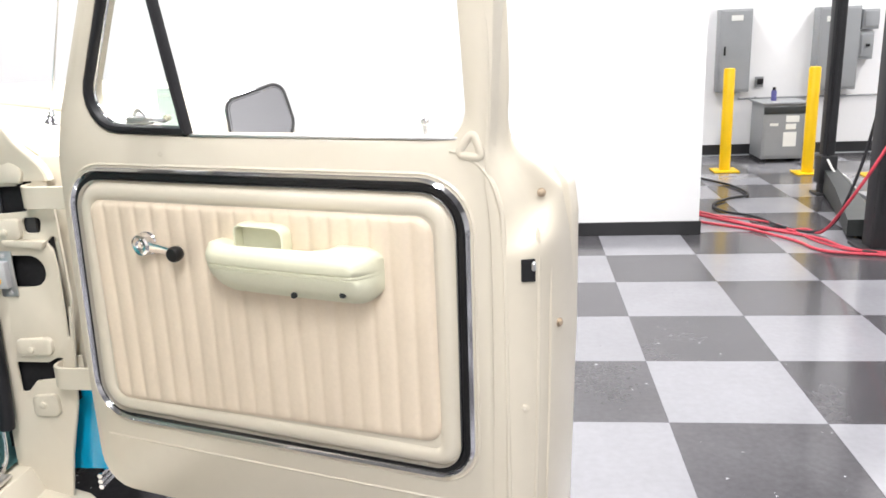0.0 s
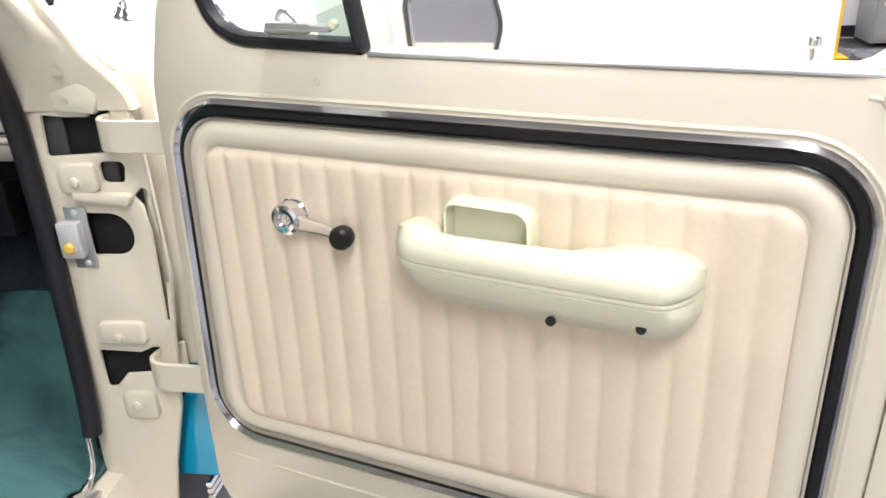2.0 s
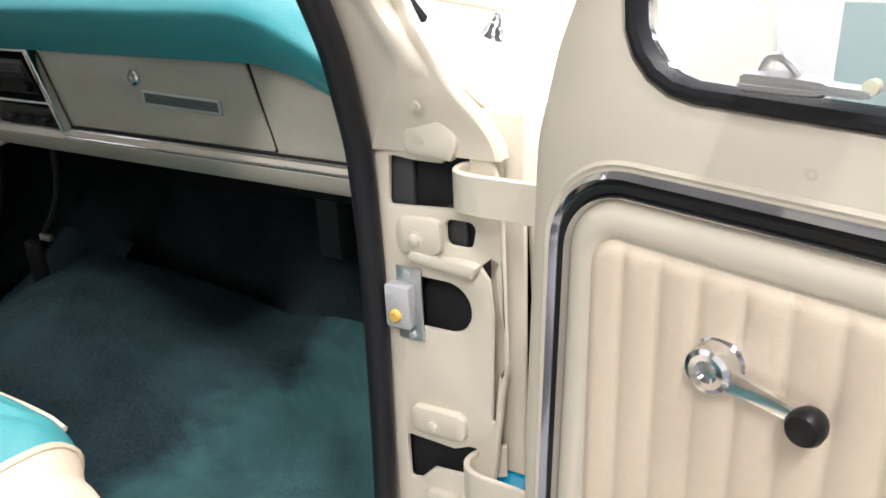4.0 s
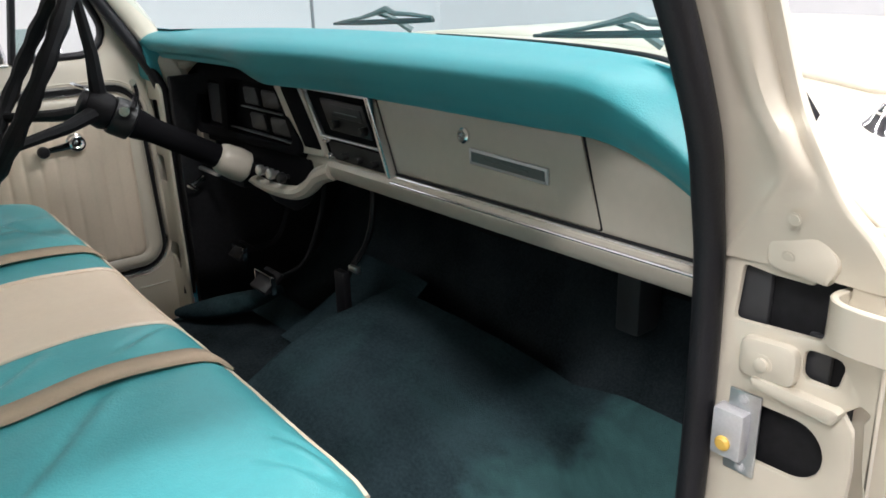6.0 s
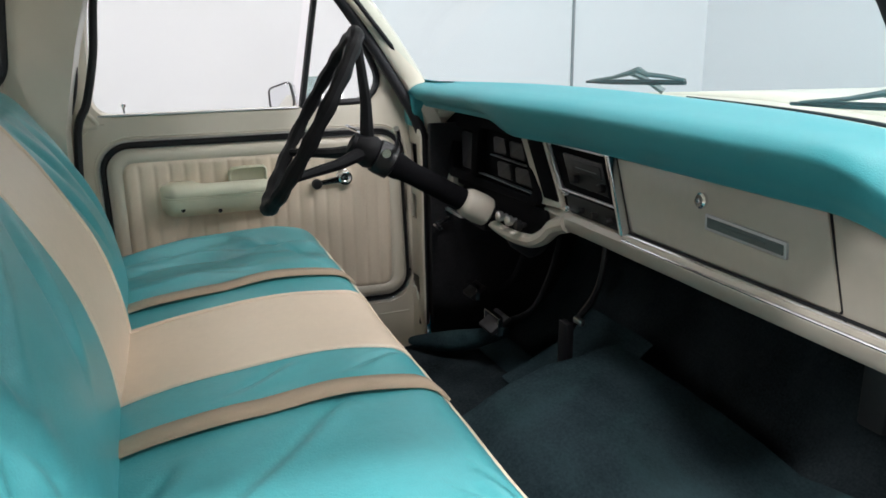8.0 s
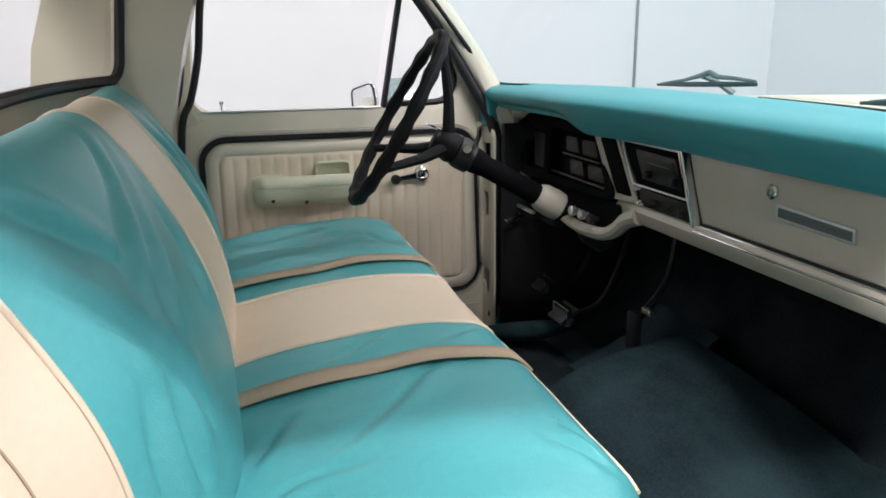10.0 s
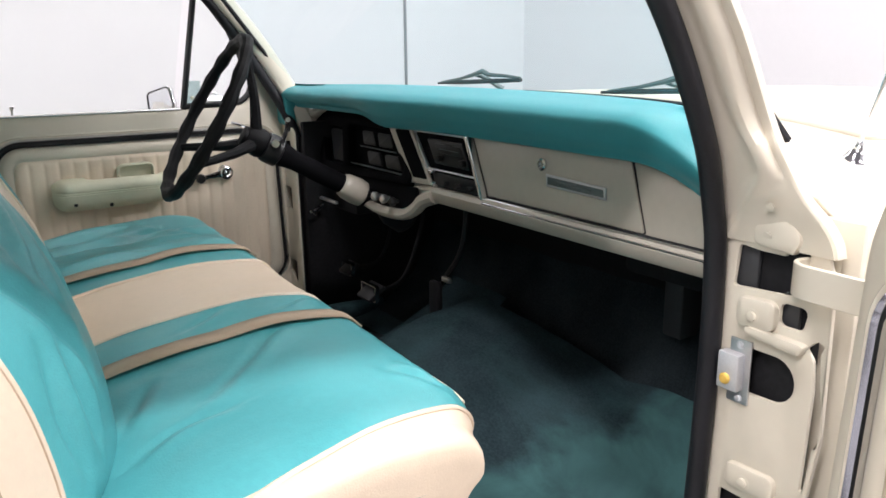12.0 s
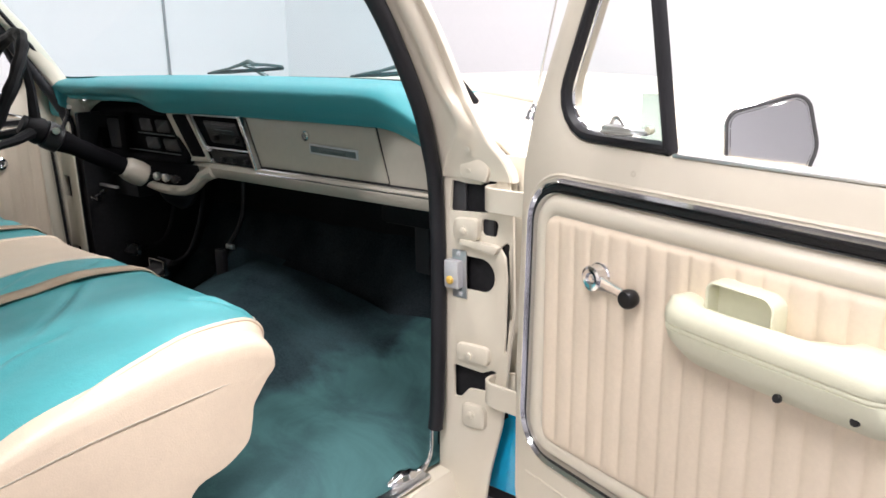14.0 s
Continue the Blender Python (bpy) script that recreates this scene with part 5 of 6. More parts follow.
tsub("shift_lever", tube(bmesh.new(), [WM @ Vector((0.045, 0.0, 0.24)), WC + Vector((0.13, 0.19, -0.04)), WC + Vector((0.24, 0.15, 0.0))], 0.007, 8), CHROME, col, "chrome shift lever")
tsub("signal_lever", tube(bmesh.new(), [WM @ Vector((0, 0, 0.22)), WC + Vector((-0.11, 0.16, -0.05)), WC + Vector((-0.19, 0.14, -0.04))], 0.006, 8), CHROME, col, "chrome turn signal lever")
RW = 0.247
rim_pts = [WM @ Vector((RW * math.cos(a), RW * math.sin(a), 0)) for a in np.linspace(0, 2 * math.pi, 73)[:-1]]
rim_r = [0.0180 + 0.0022 * math.sin(k * math.pi / 2.0) for k in range(72)]
wheel = tpart("steering_wheel", tube(bmesh.new(), rim_pts, rim_r, 10, loop=True), WHEEL_BLACK, "black steering wheel with a laced cover")
tsub("hub", lathe(bmesh.new(), [(0, 0.118), (0.020, 0.119), (0.032, 0.126), (0.040, 0.145), (0.044, 0.17), (0.040, 0.182), (0, 0.182)], WM, 24), WHEEL_BLACK, wheel, "black wheel hub")
tsub("horn_ring", lathe(bmesh.new(), [(0.020, 0.112), (0.030, 0.114), (0.030, 0.124), (0.020, 0.124)], WM, 24), WHEEL_BLACK, wheel, "black horn ring")
for a in (90, 210, 330):
    d = WM.to_3x3() @ Vector((math.cos(radians(a)), math.sin(radians(a)), 0))
    up = (WM.to_3x3() @ Vector((0, 0, 1)))
    pts = [WC + d * 0.03 + up * 0.145, WC + d * 0.11 + up * 0.10, WC + d * 0.20 + up * 0.035, WC + d * RW]
    tsub("spoke", tube(bmesh.new(), pts, [0.019, 0.015, 0.012, 0.012], 8), WHEEL_BLACK, wheel, "black wheel spoke")

# under-dash parts and pedals
tpart("heater_box", box((-1.62, 1.80, 0.98), (-1.30, 1.99, 1.14), 0.02), DARK, "black heater box under the dash")
tpart("heater_duct", box((-1.565, 1.90, 0.80), (-1.50, 1.985, 1.0), 0.01), DUCT_GREY, "grey plastic duct")
tpart("wiring_panel", box((-2.90, 1.56, 0.98), (-2.66, 1.64, 1.10), 0.01), DARK)
tpart("fuse_panel", box((-2.88, 1.50, 1.02), (-2.70, 1.512, 1.03), 0.002), ALU, "thin metal brace")


def pedal(path, c, w, h, label, tilt=40):
    bm = bmesh.new()
    m = Matrix.Translation(c) @ Matrix.Rotation(radians(-tilt), 4, "X")
    add_box(bm, (-w / 2, -0.008, -h / 2), (w / 2, 0.008, h / 2), 0.006, 2, m)
    p = tpart("pedal", bm, BLACK_RUBBER, label)
    tsub("pedal_rim", band(bmesh.new(), rounded([(c[0] - w / 2 - 0.004, c[2] - h / 2 * 0.8), (c[0] + w / 2 + 0.004, c[2] - h / 2 * 0.8), (c[0] + w / 2 + 0.004, c[2] + h / 2 * 0.8), (c[0] - w / 2 - 0.004, c[2] + h / 2 * 0.8)], 0.008, 3), 0.006, c[1] + 0.002, c[1] - 0.012), CHROME, p, "bright pedal trim")
    tsub("pedal_arm", tube(bmesh.new(), spline(path, 5), 0.009, 8), DARK, p)


pedal([(-2.50, 1.54, 0.745), (-2.50, 1.66, 0.78), (-2.50, 1.74, 1.0), (-2.50, 1.68, 1.12)], (-2.50, 1.525, 0.748), 0.095, 0.075, "black rubber brake pedal with a bright trim ring", 55)
pedal([(-2.70, 1.56, 0.78), (-2.70, 1.68, 0.80), (-2.70, 1.74, 1.0), (-2.70, 1.68, 1.12)], (-2.70, 1.545, 0.782), 0.075, 0.06, "black rubber clutch pedal", 55)
tpart("throttle_pedal", box((-2.215, 1.575, 0.72), (-2.165, 1.598, 0.85), 0.008), BLACK_RUBBER, "black throttle pedal")
tpart("throttle_rod", tube(bmesh.new(), spline([(-2.185, 1.60, 0.83), (-2.16, 1.605, 0.87), (-2.11, 1.61, 0.93), (-2.09, 1.62, 0.99), (-2.09, 1.63, 1.06), (-2.10, 1.64, 1.13)], 4), 0.008, 6), BLACK_RUBBER, "black throttle rod")
tpart("throttle_bracket", box((-2.165, 1.59, 0.855), (-2.125, 1.604, 0.872), 0.004), CHROME_DULL, "worn bright throttle bracket")
# column boot and floor bulge beside the pedals
tpart("column_boot", lathe(bmesh.new(), [(0.033, 0.60), (0.055, 0.64), (0.06, 0.70), (0.04, 0.72)], WM, 16), BLACK_RUBBER, "black rubber column boot")
tpart("carpet_roll", tube(bmesh.new(), spline([(-2.80, 1.36, 0.60), (-2.70, 1.42, 0.625), (-2.60, 1.50, 0.66), (-2.52, 1.58, 0.70)], 5), [0.012 + 0.022 * math.sin(math.pi * k / 15) for k in range(16)], 10), CARPET, "bulged edge of the teal carpet by the pedals", 60)
tpart("hand_brake", tube(bmesh.new(), [(-2.80, 1.50, 1.0), (-2.79, 1.45, 0.985), (-2.72, 1.44, 0.99)], 0.008, 8), CHROME, "bright brake release handle")

# ---- the bench seat ----
SX0, SX1 = -2.80, -1.150
bench = thing("bench_seat", "teal and cream vinyl bench seat with a wide cream stripe", "seat", (X0, 0.7, 0.56))
BI = Matrix.Translation((-X0, -0.7, -0.56))


def bpart(name, bm, material, label="", smooth=60, parent=None):
    bmesh.ops.transform(bm, matrix=BI, verts=bm.verts)
    return finish(bm, name, material, parent or bench, smooth, label)


def fade(x, lim=0.11):
    """0 at the seat's ends, 1 well inside."""
    e = min(x - SX0, SX1 - x)
    return math.sqrt(max(0.0, 1 - (1 - min(1.0, max(0.0, e) / lim)) ** 2))


def crease(p, q, folds, depth, width):
    """Height of pulled folds at a place: each one a smooth line, with a valley on one side and a soft ridge on the other."""
    out = 0.0
    for line in folds:
        best, run = None, 0.0
        for (ax, ay), (bx, by) in zip(line, line[1:]):
            dx, dy = bx - ax, by - ay
            size = math.hypot(dx, dy)
            t = max(0.0, min(1.0, ((p - ax) * dx + (q - ay) * dy) / (size * size)))
            ex, ey = p - ax - t * dx, q - ay - t * dy
            gap = math.hypot(ex, ey)
            if best is None or gap < best[0]:
                best = (gap, math.copysign(gap, ex * dy - ey * dx), run + t * size)
            run += size
        gap, side, along = best
        if gap < 6 * width:
            k = math.sin(math.pi * (0.06 + 0.88 * along / run)) ** 0.8
            out += depth * k * (-math.exp(-(side / width) ** 2) + 0.75 * math.exp(-((side - 2.0 * width) / (1.7 * width)) ** 2))
    return out


def fold(*pts):
    return [(v.x, v.y) for v in spline([(a, b, 0.0) for a, b in pts], 4)]


CUSHION_FOLDS = [fold((-1.46, 0.52), (-1.53, 0.56), (-1.588, 0.594)), fold((-1.36, 0.51), (-1.405, 0.595), (-1.408, 0.683)), fold((-1.462, 0.658), (-1.552, 0.754), (-1.63, 0.822), (-1.672, 0.865)),
                 fold((-1.768, 0.90), (-1.81, 0.95), (-1.845, 1.0)), fold((-1.411, 0.989), (-1.36, 1.01), (-1.305, 1.019)), fold((-1.373, 0.943), (-1.33, 0.975), (-1.28, 0.995)), fold((-1.768, 0.70), (-1.80, 0.75), (-1.842, 0.80)),
                 fold((-2.66, 0.62), (-2.61, 0.80), (-2.60, 0.98)), fold((-2.57, 0.58), (-2.55, 0.75), (-2.50, 0.92)), fold((-2.44, 0.55), (-2.43, 0.70), (-2.38, 0.80)), fold((-2.72, 0.80), (-2.58, 0.90), (-2.40, 0.98))]
BACK_FOLDS = [fold((-1.68, 1.45), (-1.596, 1.391), (-1.492, 1.345), (-1.415, 1.295), (-1.38, 1.24)), fold((-1.73, 1.41), (-1.64, 1.37), (-1.564, 1.335), (-1.451, 1.265), (-1.41, 1.20)), fold((-1.29, 1.41), (-1.363, 1.35), (-1.416, 1.298)),
              fold((-1.264, 1.349), (-1.308, 1.293), (-1.367, 1.207), (-1.40, 1.10)), fold((-1.313, 1.175), (-1.29, 1.09), (-1.297, 1.003)), fold((-1.36, 1.17), (-1.345, 1.10), (-1.35, 1.02)),
              fold((-1.80, 1.34), (-1.72, 1.27), (-1.64, 1.15)), fold((-2.24, 1.41), (-2.28, 1.36), (-2.379, 1.255)), fold((-2.22, 1.33), (-2.25, 1.25), (-2.31, 1.14)), fold((-2.40, 1.40), (-2.45, 1.30), (-2.50, 1.15))]
SEC = [(0.40, 0.90), (0.50, 0.945), (0.60, 0.968), (0.72, 0.985), (0.85, 0.995), (0.95, 0.990), (1.006, 0.978), (1.034, 0.948), (1.026, 0.914), (0.997, 0.870), (0.976, 0.838), (0.969, 0.80), (0.953, 0.757), (0.897, 0.728), (0.81, 0.704), (0.77, 0.60)]
NS = 10
SECTION = [(p.y, p.z) for p in spline([(0, a, b) for a, b in SEC], NS)]
EDGE = 7 * NS            # where the front roll turns down


def cushion_pt(x, j, folds=True):
    """One point of the cushion: from the back, over the top and the front roll, down to the base."""
    y, z = SECTION[j]
    k = fade(x)
    crown = 0.018 * math.cos((x + 1.98) * 2.2) + 0.062 * max(0.0, (-2.05 - x) / 0.75)
    top = max(0.0, min(1.0, (z - 0.80) / 0.12))
    wr = 0.005 * noise.noise((x * 5, y * 4, 0.0)) + 0.0022 * noise.noise((x * 16, y * 9, 4.0))
    dent = -0.022 * math.exp(-((x + 2.56) / 0.12) ** 2 - ((y - 0.80) / 0.2) ** 2) + 0.020 * noise.noise((x * 13, y * 6, 9.0)) * math.exp(-((x + 2.6) / 0.2) ** 2)
    zz = z + (crown + wr + dent) * top - (1 - k) * 0.055 * top
    if folds and top > 0 and not XA - 0.01 < x < XB + 0.01:
        zz += crease(x, y, CUSHION_FOLDS, 0.0075, 0.011) * top
    pull = max(0.0, (x + 1.32) / 0.17) ** 2          # the passenger's front corner is rounded in plan
    y += 0.016 * max(0.0, min(1.0, (y - 0.6) / 0.4))
    yy = y - ((1 - k) * 0.02 + 0.060 * pull) * max(0.0, min(1.0, (y - 0.55) / 0.4))
    return (x, yy, zz)


XA, XB = -2.175, -1.855     # edges of the cream stripe


def field_end(j):
    """Passenger's edge of the teal field: it draws inwards towards the front."""
    y = SECTION[j][0] if j < EDGE else 1.05
    return -1.130 - 0.088 * max(0.0, min(1.0, (y - 0.42) / 0.60)) ** 0.62


def cushion_row(x):
    return [cushion_pt(x, j, False) for j in range(len(SECTION))]


def cushion(edge0, edge1, n, material, name, label):
    rows = []
    for u in np.linspace(0, 1, n):
        rows.append([cushion_pt(edge0(j) + (edge1(j) - edge0(j)) * u, j) for j in range(len(SECTION))])
    return bpart(name, strip(bmesh.new(), rows), material, label)


def at(x):
    return lambda j: x


cushion(at(SX0), at(XA - 0.004), 80, TEAL_VINYL, "cushion", "teal vinyl cushion field")
cushion(at(XA + 0.004), at(XB - 0.004), 18, CREAM_VINYL, "cushion_stripe", "cream vinyl centre stripe")
cushion(at(XB + 0.004), field_end, 120, TEAL_VINYL, "cushion", "teal vinyl cushion field")
cushion(field_end, at(SX1 - 0.035), 12, CREAM_VINYL, "cushion_end", "cream vinyl end of the cushion")
for x in (XA, XB):
    bpart("piping", tube(bmesh.new(), [Vector(p) + Vector((0, 0, 0.001)) for p in cushion_row(x)[::3]], 0.005, 6), CREAM_VINYL, "cream piping")
bpart("piping", tube(bmesh.new(), [Vector(cushion_pt(field_end(j), j)) + Vector((0, 0, 0.001)) for j in range(0, len(SECTION), 3)], 0.005, 6), CREAM_VINYL, "cream piping")


# cream end caps
def end_cap(x0, s):
    rows = []
    base = cushion_row(x0)[::2]
    for t, inset_z in ((0.0, 0.0), (0.3, 0.004), (0.6, 0.014), (0.85, 0.035), (1.0, 0.07)):
        x = x0 + s * 0.045 * math.sin(t * math.pi / 2)
        rows.append([(x, 0.5 + (y - 0.5) * (1 - 0.02 * t) if y > 0.5 else y, z - inset_z * (0.15 + 0.55 * max(0.0, min(1.0, (z - 0.88) / 0.08)))) for _, y, z in base])
    for sh, dx in ((0.75, 0.046), (0.5, 0.047), (0.25, 0.046), (0.0, 0.044)):
        rows.append([(x0 + s * dx, 0.62 + (y - 0.62) * sh, 0.74 + (z - 0.74) * sh) for _, y, z in rows[4]])
    return strip(bmesh.new(), rows)


bpart("end_cap", end_cap(SX1 - 0.035, 1), CREAM_VINYL, "cream vinyl end of the cushion")
bpart("end_cap", end_cap(SX0, -1), CREAM_VINYL, "cream vinyl end of the cushion")
# piping along the front edge and the far end
bpart("piping", tube(bmesh.new(), [Vector(cushion_pt(x, EDGE, False)) + Vector((0, 0.002, 0)) for x in np.linspace(SX0 + 0.01, -1.27, 50)], 0.0045, 6), CREAM_VINYL, "cream piping")
bpart("piping", tube(bmesh.new(), [Vector(p) + Vector((0, 0, 0.003)) for p in cushion_row(SX0)[:EDGE:3]], 0.006, 6), CREAM_VINYL, "cream piping")
# stitched seam on the cream end
bpart("end_seam", tube(bmesh.new(), spline([(SX1 + 0.0105, 0.44, 0.862), (SX1 + 0.0125, 0.60, 0.880), (SX1 + 0.0125, 0.80, 0.888), (SX1 + 0.007, 0.95, 0.886)], 4), 0.0011, 5), CREAM_SHADED, "stitched seam")
bpart("seat_base", box((SX0 + 0.05, 0.25, 0.565), (SX1 - 0.06, 0.72, 0.78), 0.02), CREAM_VINYL, "cream vinyl seat base")


# backrest
BX1 = -1.15
BACK_SEC = [(p.y, p.z) for p in spline([(0, a, b) for a, b in ((0.46, 0.86), (0.518, 0.93), (0.521, 1.00), (0.505, 1.10), (0.480, 1.185), (0.446, 1.26), (0.410, 1.325), (0.372, 1.385), (0.335, 1.434), (0.297, 1.456), (0.255, 1.450), (0.225, 1.40), (0.20, 1.20), (0.19, 0.9))], 8)]


def back_row(x, folds=False):
    k = math.sqrt(max(0.0, 1 - (1 - min(1.0, max(0.0, min(x - SX0, BX1 + 0.02 - x)) / 0.13)) ** 2))
    e = 0.115 * (max(0.0, x + 1.57) / 0.335) ** 2 if x > X0 else 0.09 * max(0.0, 1 - (x - SX0) / 0.30) ** 2
    fwd = 0.017 * max(0.0, min(1.0, (-1.855 - x) / 0.32))
    out = []
    for y, z in BACK_SEC:
        top = max(0.0, min(1.0, (z - 1.1) / 0.3))
        push = 0.004 * noise.noise((x * 5, z * 5, 3.0))
        if folds and y > 0.25:
            push += crease(x, z, BACK_FOLDS, 0.0125, 0.013)
        out.append((x, y + push + (fwd - e) * max(0.0, min(1.0, (y - 0.2) / 0.2)), z - (1 - k) * 0.07 * top))
    return out


def back(x0, x1, n, material, name, label, folds=False):
    return bpart(name, strip(bmesh.new(), [back_row(x, folds) for x in np.linspace(x0, x1, n)]), material, label)


back(SX0, XA - 0.004, 70, TEAL_VINYL, "backrest", "teal vinyl backrest field", True)
back(XA + 0.004, XB - 0.004, 14, CREAM_VINYL, "backrest_stripe", "cream vinyl centre stripe")
back(XB + 0.004, -1.237, 120, TEAL_VINYL, "backrest", "teal vinyl backrest field", True)
back(-1.233, -1.132, 12, CREAM_VINYL, "backrest_end", "cream vinyl end of the backrest")
for x in (XA, XB, -1.235):
    bpart("piping", tube(bmesh.new(), back_row(x)[::2], 0.005, 6), CREAM_VINYL, "cream piping")
bpart("side_seam", tube(bmesh.new(), [Vector(p) + Vector((0.002, 0, 0)) for p in back_row(-1.160)[::2]], 0.0016, 5), BELT, "stitched seam")
rings = []
for x, shrink in ((-1.132, 0.0), (-1.124, 0.05), (-1.118, 0.14), (-1.116, 0.30), (-1.116, 0.60)):
    rings.append([(x, 0.27 + (y - 0.27) * (1 - shrink), 1.14 + (z - 1.14) * (1 - shrink * 0.35)) for _, y, z in back_row(-1.132)])
bm = strip(bmesh.new(), rings)
bpart("backrest_side", bm, CREAM_VINYL, "cream vinyl side of the backrest")


# ---- seat belts lying on the seat ----
def belt(xr, xf, label):
    rows = []
    for k, y in enumerate(np.linspace(0.50, 1.052, 26)):
        t = (y - 0.50) / 0.55
        x = xr + (xf - xr) * t + 0.006 * math.sin(t * 5)
        row = cushion_row(x)[:EDGE]
        z = float(np.interp(y, [p[1] for p in row], [p[2] for p in row])) + 0.005 + 0.004 * abs(math.sin(t * 7))
        rows.append([(x - 0.026, y, z - 0.002), (x, y, z), (x + 0.026, y, z - 0.001)])
    strap_t = thing("seat_belt", label, "seat belt", (xf, 0.8, 0.99), "seat belts")
    bm = strip(bmesh.new(), rows)
    bmesh.ops.transform(bm, matrix=Matrix.Translation((-xf, -0.8, -0.99)), verts=bm.verts)
    thick(finish(bm, "webbing", BELT, strap_t, 60), 0.003, 1)
    for k in (0, 2):
        part("woven_edge", tube(bmesh.new(), [Vector(r[k]) - Vector((xf, 0.8, 0.99)) for r in rows], 0.0022, 5), BELT, strap_t, "thick woven edge of the belt")


belt(-1.70, -1.678, "tan lap belt webbing laid across the teal cushion")
belt(-2.29, -2.30, "tan lap belt webbing laid across the teal cushion")

# ---- workshop corner beyond the partition ----
def bollard(x, y):
    b = thing("bollard", "bright yellow steel safety bollard on a base plate", "bollard", (x, y, 0), "yellow bollards")
    part("post", lathe(bmesh.new(), [(0, 0.01), (0.057, 0.01), (0.057, 1.06), (0.05, 1.075), (0, 1.08)], n=20), YELLOW, b)
    part("base_plate", box((-0.13, -0.13, 0), (0.13, 0.13, 0.014), 0.004), YELLOW, b)
    return b


b0 = bollard(2.41, 8.31)
copy_thing(b0, pose(3.18, 8.07, 0))
copy_thing(b0, pose(3.77, 7.86, 0))


def cabinet(name, label, lo, hi, cat, door=True):
    c = thing(name, label, cat, ((lo[0] + hi[0]) / 2, hi[1], lo[2]))
    d = [-(lo[0] + hi[0]) / 2, -hi[1], -lo[2]]
    m = Matrix.Translation(d)
    bm = box(lo, hi, 0.008)
    bmesh.ops.transform(bm, matrix=m, verts=bm.verts)
    part("enclosure", bm, GREY_STEEL, c)
    bm = bmesh.new()
    plate(bm, rounded([(lo[0] + 0.02, lo[2] + 0.03), (hi[0] - 0.02, lo[2] + 0.03), (hi[0] - 0.02, hi[2] - 0.02), (lo[0] + 0.02, hi[2] - 0.02)], 0.008, 2), [], lo[1] - 0.012, lo[1] + 0.001, 0.004)
    bmesh.ops.transform(bm, matrix=m, verts=bm.verts)
    part("cover", bm, GREY_STEEL, c)
    return c, m


cab1, m1 = cabinet("electrical_panel", "grey steel electrical panel on the white wall", (2.52, 9.28, 0.75), (2.88, 9.449, 1.68), "panel")
part("handle", box((-0.13, -0.20, 0.42), (-0.11, -0.185, 0.52), 0.003), BLACK_PLASTIC, cab1, "black handle")
part("sticker", box((-0.06, -0.186, 0.80), (0.07, -0.183, 0.86)), WHITE_LABEL, cab1, "white warning sticker", 0)
cab2, m2 = cabinet("electrical_panel", "wide grey steel electrical panel on the white wall", (3.60, 9.26, 0.74), (4.05, 9.449, 1.66), "panel")
part("sticker", box((-0.15, -0.206, 0.76), (-0.05, -0.203, 0.82)), WHITE_LABEL, cab2, "white warning sticker", 0)
cab3, m3 = cabinet("breaker_box", "small grey breaker box on the white wall", (4.09, 9.32, 1.40), (4.27, 9.449, 1.62), "panel")
cab4, m5 = cabinet("breaker_box", "small grey breaker box with a black switch", (4.07, 9.32, 1.07), (4.23, 9.449, 1.37), "panel")
part("switch", box((-0.01, -0.160, 0.14), (0.03, -0.14, 0.17), 0.003), BLACK_PLASTIC, cab4, "black switch")
outlet = thing("wall_outlet", "black socket in a grey box on the white wall", "outlet", (3.03, 9.449, 0.79))
part("box", box((-0.045, -0.05, 0.0), (0.045, 0.0, 0.12), 0.006), GREY_STEEL, outlet)
part("plug", box((-0.035, -0.085, 0.03), (0.035, -0.049, 0.10), 0.01), BLACK_PLASTIC, outlet, "black plug")
conduit = thing("conduit", "thin grey conduit pipe along the white wall", "pipe", (3.6, 9.43, 0.66))
part("pipe", tube(bmesh.new(), [(-0.8, 0, 0), (0.0, 0, 0), (1.0, 0, 0)], 0.011, 8), GREY_STEEL, conduit)
for k in (-0.6, 0.1, 0.8):
    part("clip", box((k - 0.012, -0.014, -0.02), (k + 0.012, 0.019, 0.02), 0.003), GREY_STEEL, conduit)
trf, m4 = cabinet("transformer", "grey floor transformer cabinet with white labels", (2.92, 8.80, 0.035), (3.37, 9.26, 0.64), "transformer")
part("top_cover", box((-0.25, -0.49, 0.605), (0.25, 0.02, 0.63), 0.008), GREY_STEEL, trf)
part("upper_band", box((-0.22, -0.478, 0.50), (0.22, -0.470, 0.58), 0.003), ARM_GREY, trf, "darker upper band")
part("label_plate", box((0.0, -0.4765, 0.14), (0.14, -0.4735, 0.30)), WHITE_LABEL, trf, "white printed label", 0)
part("label_plate", box((0.02, -0.4765, 0.33), (0.13, -0.4735, 0.39)), WHITE_LABEL, trf, "white printed label", 0)
part("label_plate", box((0.02, -0.4765, 0.41), (0.16, -0.4735, 0.48)), WHITE_LABEL, trf, "white printed label", 0)
part("label_plate", box((-0.15, -0.4765, 0.37), (-0.06, -0.4735, 0.40)), WHITE_LABEL, trf, "white printed label", 0)
for kx in (-0.19, 0.19):
    part("foot_rail", box((kx - 0.03, -0.44, -0.035), (kx + 0.03, 0.0, 0.001), 0.004), DARK, trf, "black foot rail")
can = thing("spray_can", "small blue can standing on the transformer", "can", (3.08, 9.0, 0.665))
part("can_body", lathe(bmesh.new(), [(0, 0), (0.030, 0), (0.030, 0.10), (0.024, 0.115), (0, 0.118)], n=16), mat("blue_can", (0.08, 0.08, 0.25), 0.4), can)
